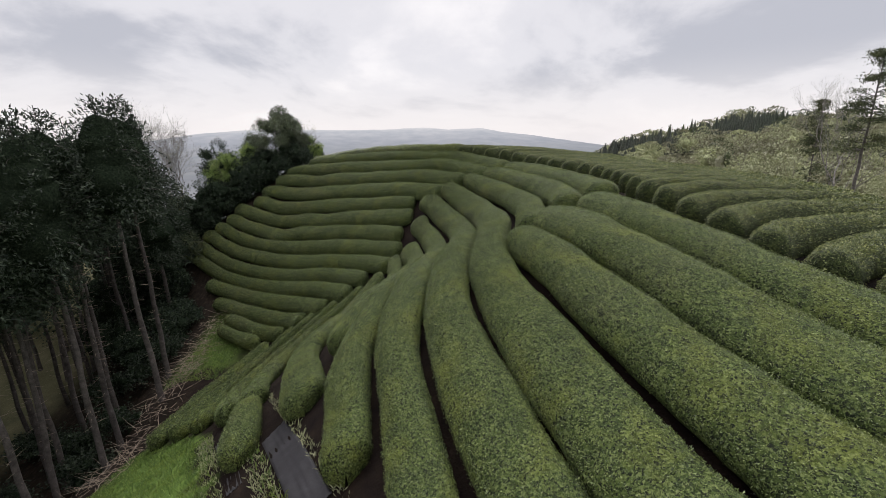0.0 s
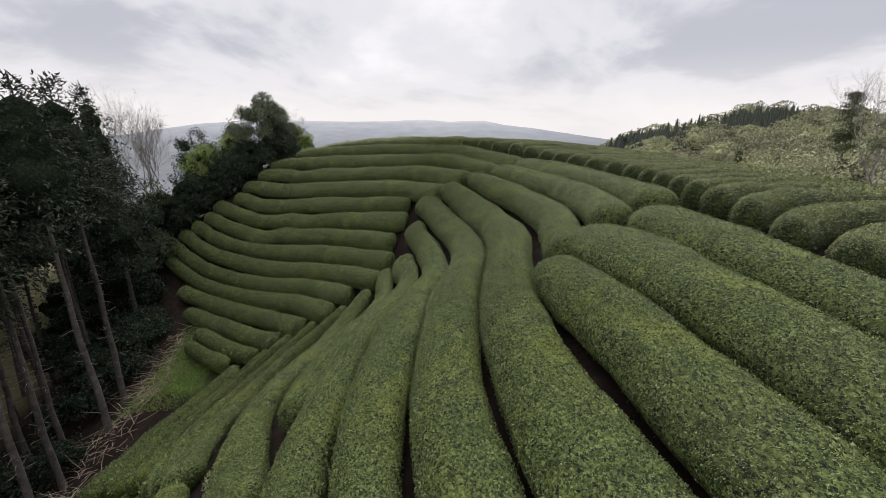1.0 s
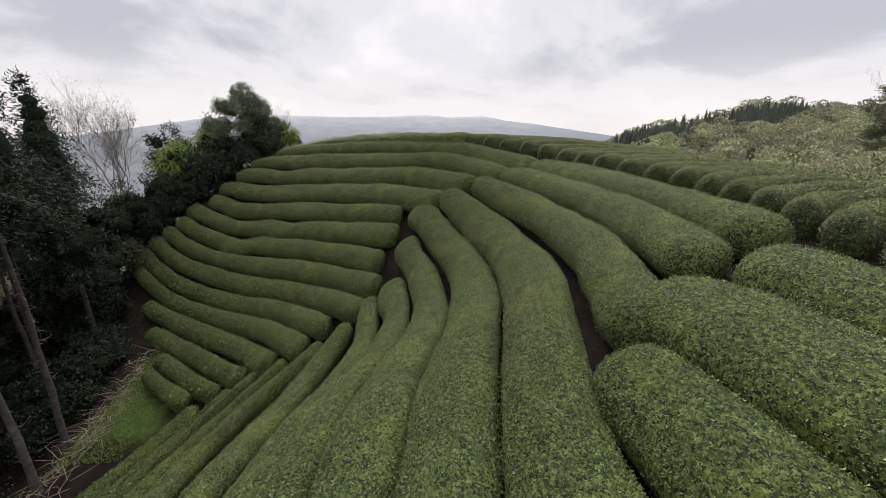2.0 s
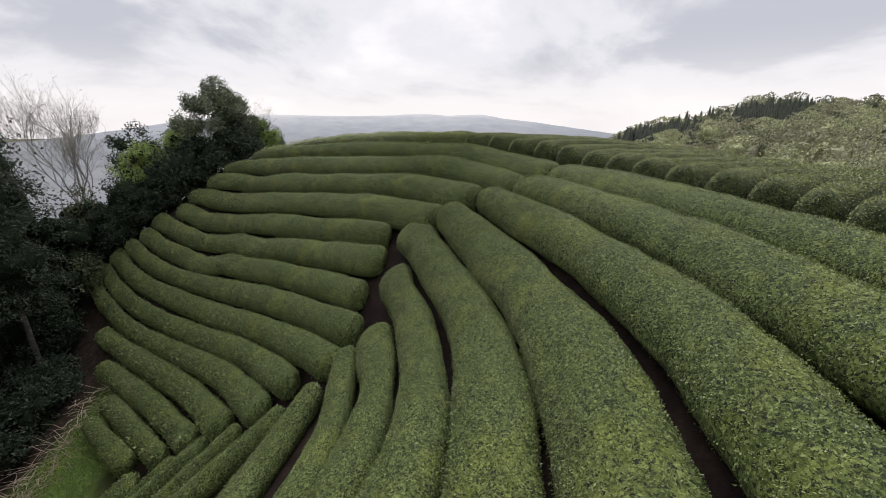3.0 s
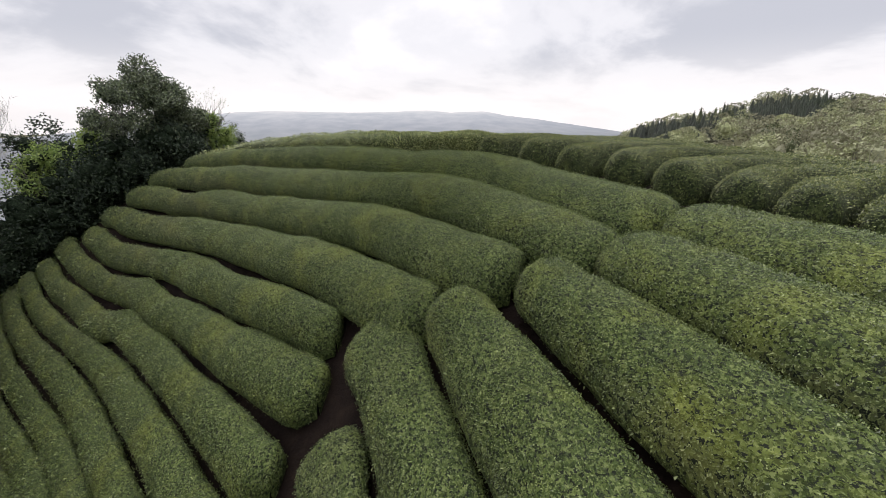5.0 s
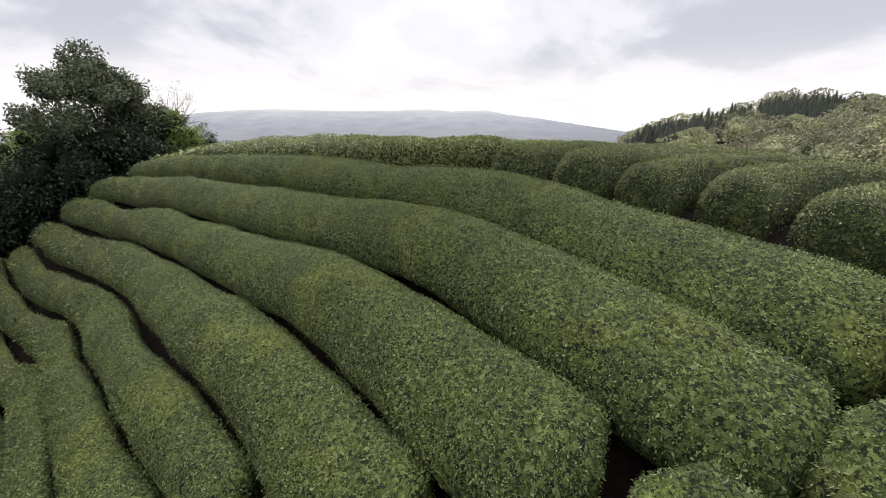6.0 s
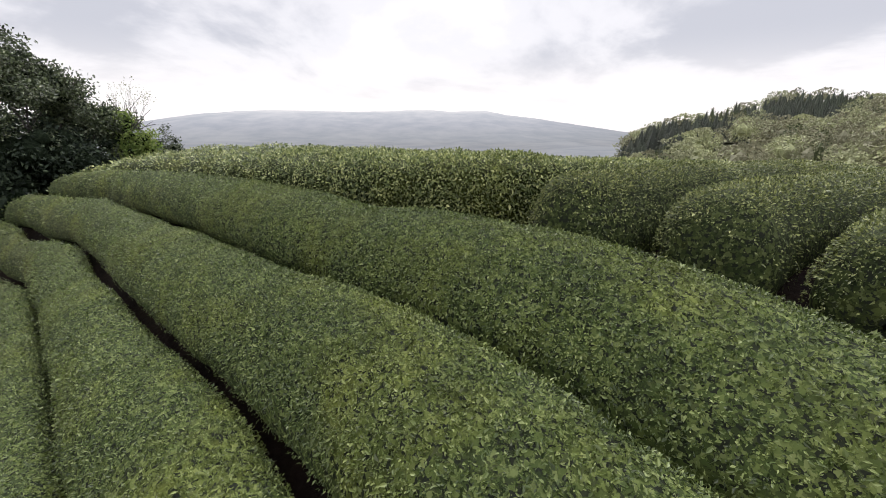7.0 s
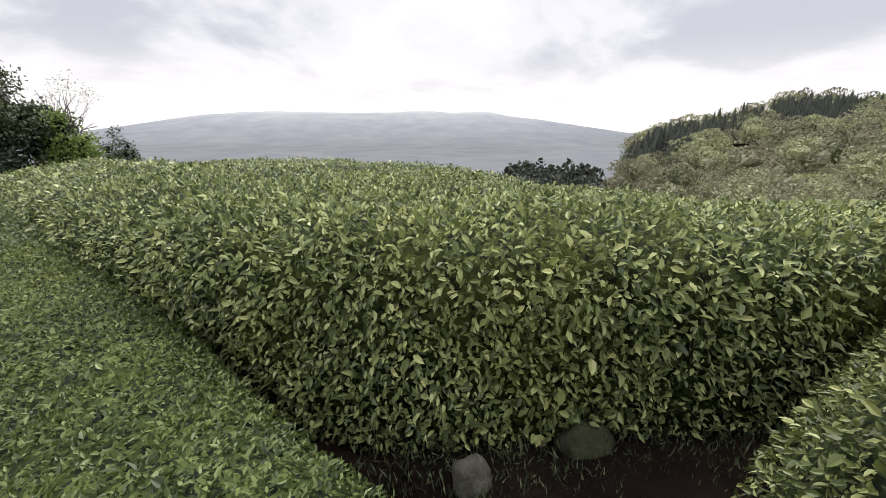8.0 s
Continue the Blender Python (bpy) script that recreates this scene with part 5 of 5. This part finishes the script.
def woods(name, seed, places, tall, wide, mat, label, cone=False, per=60, base=0.22, leaf=0.48, top=None):
    """Far trees, too many to count."""
    r = np.random.default_rng(seed)
    x, y = places
    n = len(x)
    z = ground_height(x, y)
    h = tall * np.exp(r.normal(0, 0.14 if cone else 0.2, n))
    if top is not None:
        h = top + r.normal(0, 0.9, n) - z
    w = wide * r.uniform(0.65, 1.35, n)
    k = per
    t = r.random((n, k)) ** (1.1 if cone else 0.6)
    ang = r.uniform(0, 6.28, (n, k))
    prof = (1 - t) ** 0.92 * 0.95 + 0.04 if cone else np.sqrt(np.clip(1 - (t * 2 - 1) ** 2, 0.02, 1))
    lobe = 1 + (0.3 * np.sin(ang * 3 + x[:, None] * 9) + 0.2 * np.sin(t * 11 + y[:, None] * 7)) * (0.5 if cone else 1.0)
    rad = w[:, None] * prof * np.sqrt(r.uniform(0.35, 1.0, (n, k))) * lobe
    base = 0.10 if cone else base
    c = np.stack([x[:, None] + rad * np.cos(ang), y[:, None] + rad * np.sin(ang), z[:, None] + h[:, None] * (base + (1 - base) * t)], -1).reshape(-1, 3)
    out = np.stack([np.cos(ang), np.sin(ang), (0.1 if cone else 0.5) + 0 * ang], -1).reshape(-1, 3) + r.normal(0, 0.6, (n * k, 3))
    ln = np.repeat(w, k) * (0.40 * (1 - 0.66 * t.ravel()) if cone else leaf) * r.uniform(0.5, 1.4, n * k)
    if cone:
        lv = sprays(r, c, out, ln, ln * 0.22)
    else:
        skin = np.stack([np.cos(ang) * prof, np.sin(ang) * prof, (t * 2 - 1) + 0.25], -1).reshape(-1, 3)
        lv = sprays(r, c, 0.35 * skin + 0.7 * r.normal(size=skin.shape), ln, ln * 0.40)
    # the solid heart of each crown
    if cone:
        ring = np.linspace(0, 2 * np.pi, 7, endpoint=False)
        unit = np.vstack([np.stack([np.cos(ring) * 0.78, np.sin(ring) * 0.78, 0 * ring + 0.1], 1), [[0, 0, 1.0]]])
        tri = np.array([[i, (i + 1) % 7, 7] for i in range(7)])
        k3 = unit[None] * np.stack([w, w, h], 1)[:, None]
    else:
        bm = bmesh.new()
        bmesh.ops.create_icosphere(bm, subdivisions=1, radius=1.0)
        unit = np.array([v.co[:] for v in bm.verts])
        tri = np.array([[v.index for v in f.verts] for f in bm.faces])
        bm.free()
        lump = 1 + 0.28 * np.sin(unit @ (r.normal(0, 2.6, (n, 3, 3))).transpose(0, 1, 2) + r.uniform(0, 6.28, (n, 1, 3))).mean(-1)
        k3 = unit[None] * lump[..., None] * np.stack([w * 0.40, w * 0.40, h * 0.20], 1)[:, None] + np.stack([0 * h, 0 * h, h * (base + 1) / 2], 1)[:, None]
    heart = (k3 + np.stack([x, y, z], 1)[:, None]).reshape(-1, 3)
    hf = (tri[None] + (np.arange(n) * len(unit))[:, None, None]).reshape(-1, 3) + len(lv[0])
    ob = new(name, mesh_of(name, np.vstack([lv[0], heart]), [lv[1], hf], mat, False))
    return tagged(ob, label, "trees", "", "stuff")


woods("spring_woods", 71, fan(71, 290, (23, 64), (70, 300)), 8.0, 4.5, M_SPRING, "pale yellow-green spring woods on the hillside", per=330, leaf=0.15)
woods("budding_woods", 79, fan(79, 330, (19, 64), (58, 300)), 7.2, 4.2, M_TWIGGY, "grey-brown budding woods on the hillside", per=300, leaf=0.15)
woods("evergreen_woods", 80, fan(80, 80, (22, 62), (85, 300)), 8.0, 3.2, M_OLIVE, "scattered olive evergreens among spring woods", per=300, leaf=0.15)
woods("low_woods", 77, fan(77, 170, (13, 29), (62, 150)), 5.0, 3.0, M_TWIGGY, "grey-brown young woods below the shoulder", per=240, leaf=0.15)
woods("ridge_conifers", 73, ridge_line(73, 210, (74, 138), (-30, 5)), 8.0, 2.7, M_FARDARK, "dark conifers along the crest of the hill", True, 80)
woods("slope_conifers", 74, ridge_line(74, 70, (-8, 40), (-17, 4)), 8.0, 3.0, M_FARDARK, "dark conifers on the shoulder of the hill", True, 90)
woods("ridge_pines", 78, ridge_line(78, 22, (38, 76), (-5, 4)), 8.0, 2.6, M_OLIVE, "scattered pines on the saddle of the hill", True, 80)
woods("valley_conifers", 75, fan(75, 100, (9, 20), (50, 74)), 6.0, 2.0, M_FARDARK, "dark conifer tops below the crest", per=180, base=0.0, leaf=0.30, top=11.2)
woods("west_woods", 76, fan(76, 190, (-140, -62), (40, 60)), 13.0, 3.4, M_CEDAR, "dark evergreen woods behind the cedar plantation", per=380, base=0.0, leaf=0.085)

# ---- forest edge litter, grass and small things ----
lr = np.random.default_rng(15)


def dry_branches(n):
    pieces = []
    for _ in range(n):
        x, y = lr.uniform(-19.2, -15.0), lr.uniform(17.0, 33.0)
        if x > -15.5 - 0.35 * max(0, y - 24) + 0.25 * max(0, 20 - y):
            x -= 1.6
        z = ground_at(x, y) + lr.uniform(0.02, 0.22)
        a, ln = lr.uniform(0, 6.28), lr.uniform(0.4, 1.7)
        d = np.array([math.cos(a), math.sin(a), lr.uniform(-0.15, 0.35)])
        o = np.array([x, y, z])
        pieces.append(tube([o, o + d * ln * 0.5 + lr.normal(0, 0.06, 3), o + d * ln + lr.normal(0, 0.12, 3)], [0.016, 0.012, 0.004], 4))
    return join(pieces)


tagged(new("dry_branches", mesh_of("dry_branches", *dry_branches(420), M_DRYWOOD)), "pale dry cut branches strewn along the forest edge", "branches", "", "stuff")


def tufts(name, n, box, size, mat, label, keep=None):
    x, y = lr.uniform(box[0], box[2], n), lr.uniform(box[1], box[3], n)
    if keep is not None:
        k = keep(x, y)
        x, y = x[k], y[k]
    z = ground_height(x, y) - 0.01
    d = lr.normal(0, 0.45, (len(x), 3)) + np.array([0, 0, 1.0])
    lv = sprays(lr, np.stack([x, y, z], 1), d, size * lr.uniform(0.5, 1.4, len(x)), size * 0.09)
    tagged(new(name, mesh_of(name, lv[0], lv[1], mat, False)), label, "grass", "", "stuff")


tufts("lawn_grass", 26000, (-16.5, 5.0, -6.0, 19.2), 0.15, M_LIME, "short bright green grass beside the hedges", lambda x, y: (y + 0.3 * x < 14.1) & (x + 0.67 * y < 0.1))
tufts("verge_grass", 5000, (-18.5, 24.5, -14.5, 33.0), 0.20, M_LIME, "grass and weeds at the end of the terraces")
tufts("dry_weeds", 12000, (-9.5, 6.5, -1.5, 14.0), 0.17, M_SPRING, "yellowed weeds between the plastic sheets", lambda x, y: (np.abs(x + 0.66 * y - 0.45) < 0.32) | (np.abs(x + 0.66 * y - 1.75) < 0.30) | (np.abs(x + 0.66 * y - 3.1) < 0.14))
tufts("green_weeds", 5000, (-9.5, 6.5, -3.0, 14.5), 0.20, M_LIME, "green weeds at the edge of the lawn", lambda x, y: (np.abs(x + 0.66 * y - 0.2) < 0.5) | (np.abs(x + 0.66 * y - 1.9) < 0.22))


def plastic_sheet(points, width):
    """A loose black sheet that lies along a strip of ground with folds."""
    c, s = spline(points, 0.12)
    t = np.gradient(c[:, :2], axis=0)
    t /= np.linalg.norm(t, axis=1)[:, None]
    n = np.stack([t[:, 1], -t[:, 0]], 1)
    u = np.linspace(-0.5, 0.5, 11)
    xy = c[:, None, :2] + n[:, None] * (u * width)[None, :, None]
    z = ground_height(xy[..., 0], xy[..., 1]) + 0.045
    p = np.concatenate([xy, z[..., None]], -1)
    p[..., 2] += 0.03 * np.sin(u * 26)[None, :] * (0.6 + 0.4 * np.sin(s * 2.1))[:, None] + 0.012 * waves(p.reshape(-1, 3), 7.0).reshape(z.shape)
    ids = np.arange(z.size).reshape(z.shape)
    top = np.stack([ids[:-1, :-1], ids[1:, :-1], ids[1:, 1:], ids[:-1, 1:]], -1).reshape(-1, 4)
    ob = new("plastic_sheet", mesh_of("plastic_sheet", p.reshape(-1, 3), top, M_SHEET))
    solid = ob.modifiers.new("thickness", "SOLIDIFY")
    solid.thickness = 0.004
    return tagged(ob, "black plastic mulch sheet lying on bare soil", "sheet", "mulch sheets")


M_SHEET = mottled("black_plastic", ((0.3, (0.008, 0.007, 0.009)), (0.7, (0.020, 0.018, 0.022))), 3.0, 0.65, 0.4, 0.01)
plastic_sheet(((-4.75, 11.1), (-4.0, 9.95), (-3.2, 8.7), (-2.3, 7.3)), 0.72)
plastic_sheet(((-7.35, 12.7), (-6.6, 11.6), (-5.9, 10.6), (-5.2, 9.5)), 0.42)


def boulder(at, size, seed, mat, label):
    bm = bmesh.new()
    bmesh.ops.create_icosphere(bm, subdivisions=3, radius=1.0)
    for v in bm.verts:
        k = 1 + 0.22 * noise.noise(v.co * 1.4 + Vector((seed, 0, 0))) + 0.07 * noise.noise(v.co * 4.0 + Vector((0, seed, 0)))
        v.co = Vector((v.co.x * size[0] * k, v.co.y * size[1] * k, max(-0.45, v.co.z) * size[2] * k))
    ob = new("boulder", bm_mesh("boulder", bm, mat))
    ob.location = at
    return tagged(ob, label, "boulder", "stones under the hedge")


M_STONE = mottled("lichen_stone", ((0.3, (0.05, 0.05, 0.035)), (0.55, (0.11, 0.105, 0.08)), (0.75, (0.24, 0.23, 0.19))), 9.0, 0.95, 0.8, 0.02)
M_MOSS = mottled("mossy_stone", ((0.3, (0.018, 0.022, 0.012)), (0.55, (0.045, 0.052, 0.022)), (0.75, (0.09, 0.095, 0.05))), 7.0, 0.95, 0.8, 0.02)
boulder(on_ground(0.9, 34.2, 0.02), (0.10, 0.08, 0.13), 3, M_STONE, "pale lichen-covered stone on the soil path")
boulder(on_ground(1.6, 34.9, 0.05), (0.12, 0.10, 0.15), 8, M_STONE, "small lichen-covered stone under the hedge")
boulder(on_ground(1.5, 34.4, 0.0), (0.15, 0.12, 0.13), 12, M_MOSS, "dark mossy stone half sunk in soil")
tufts("moss_weeds", 2600, (0.3, 34.0, 2.6, 34.8), 0.06, M_DARKLEAF, "low green moss and weeds on the soil")
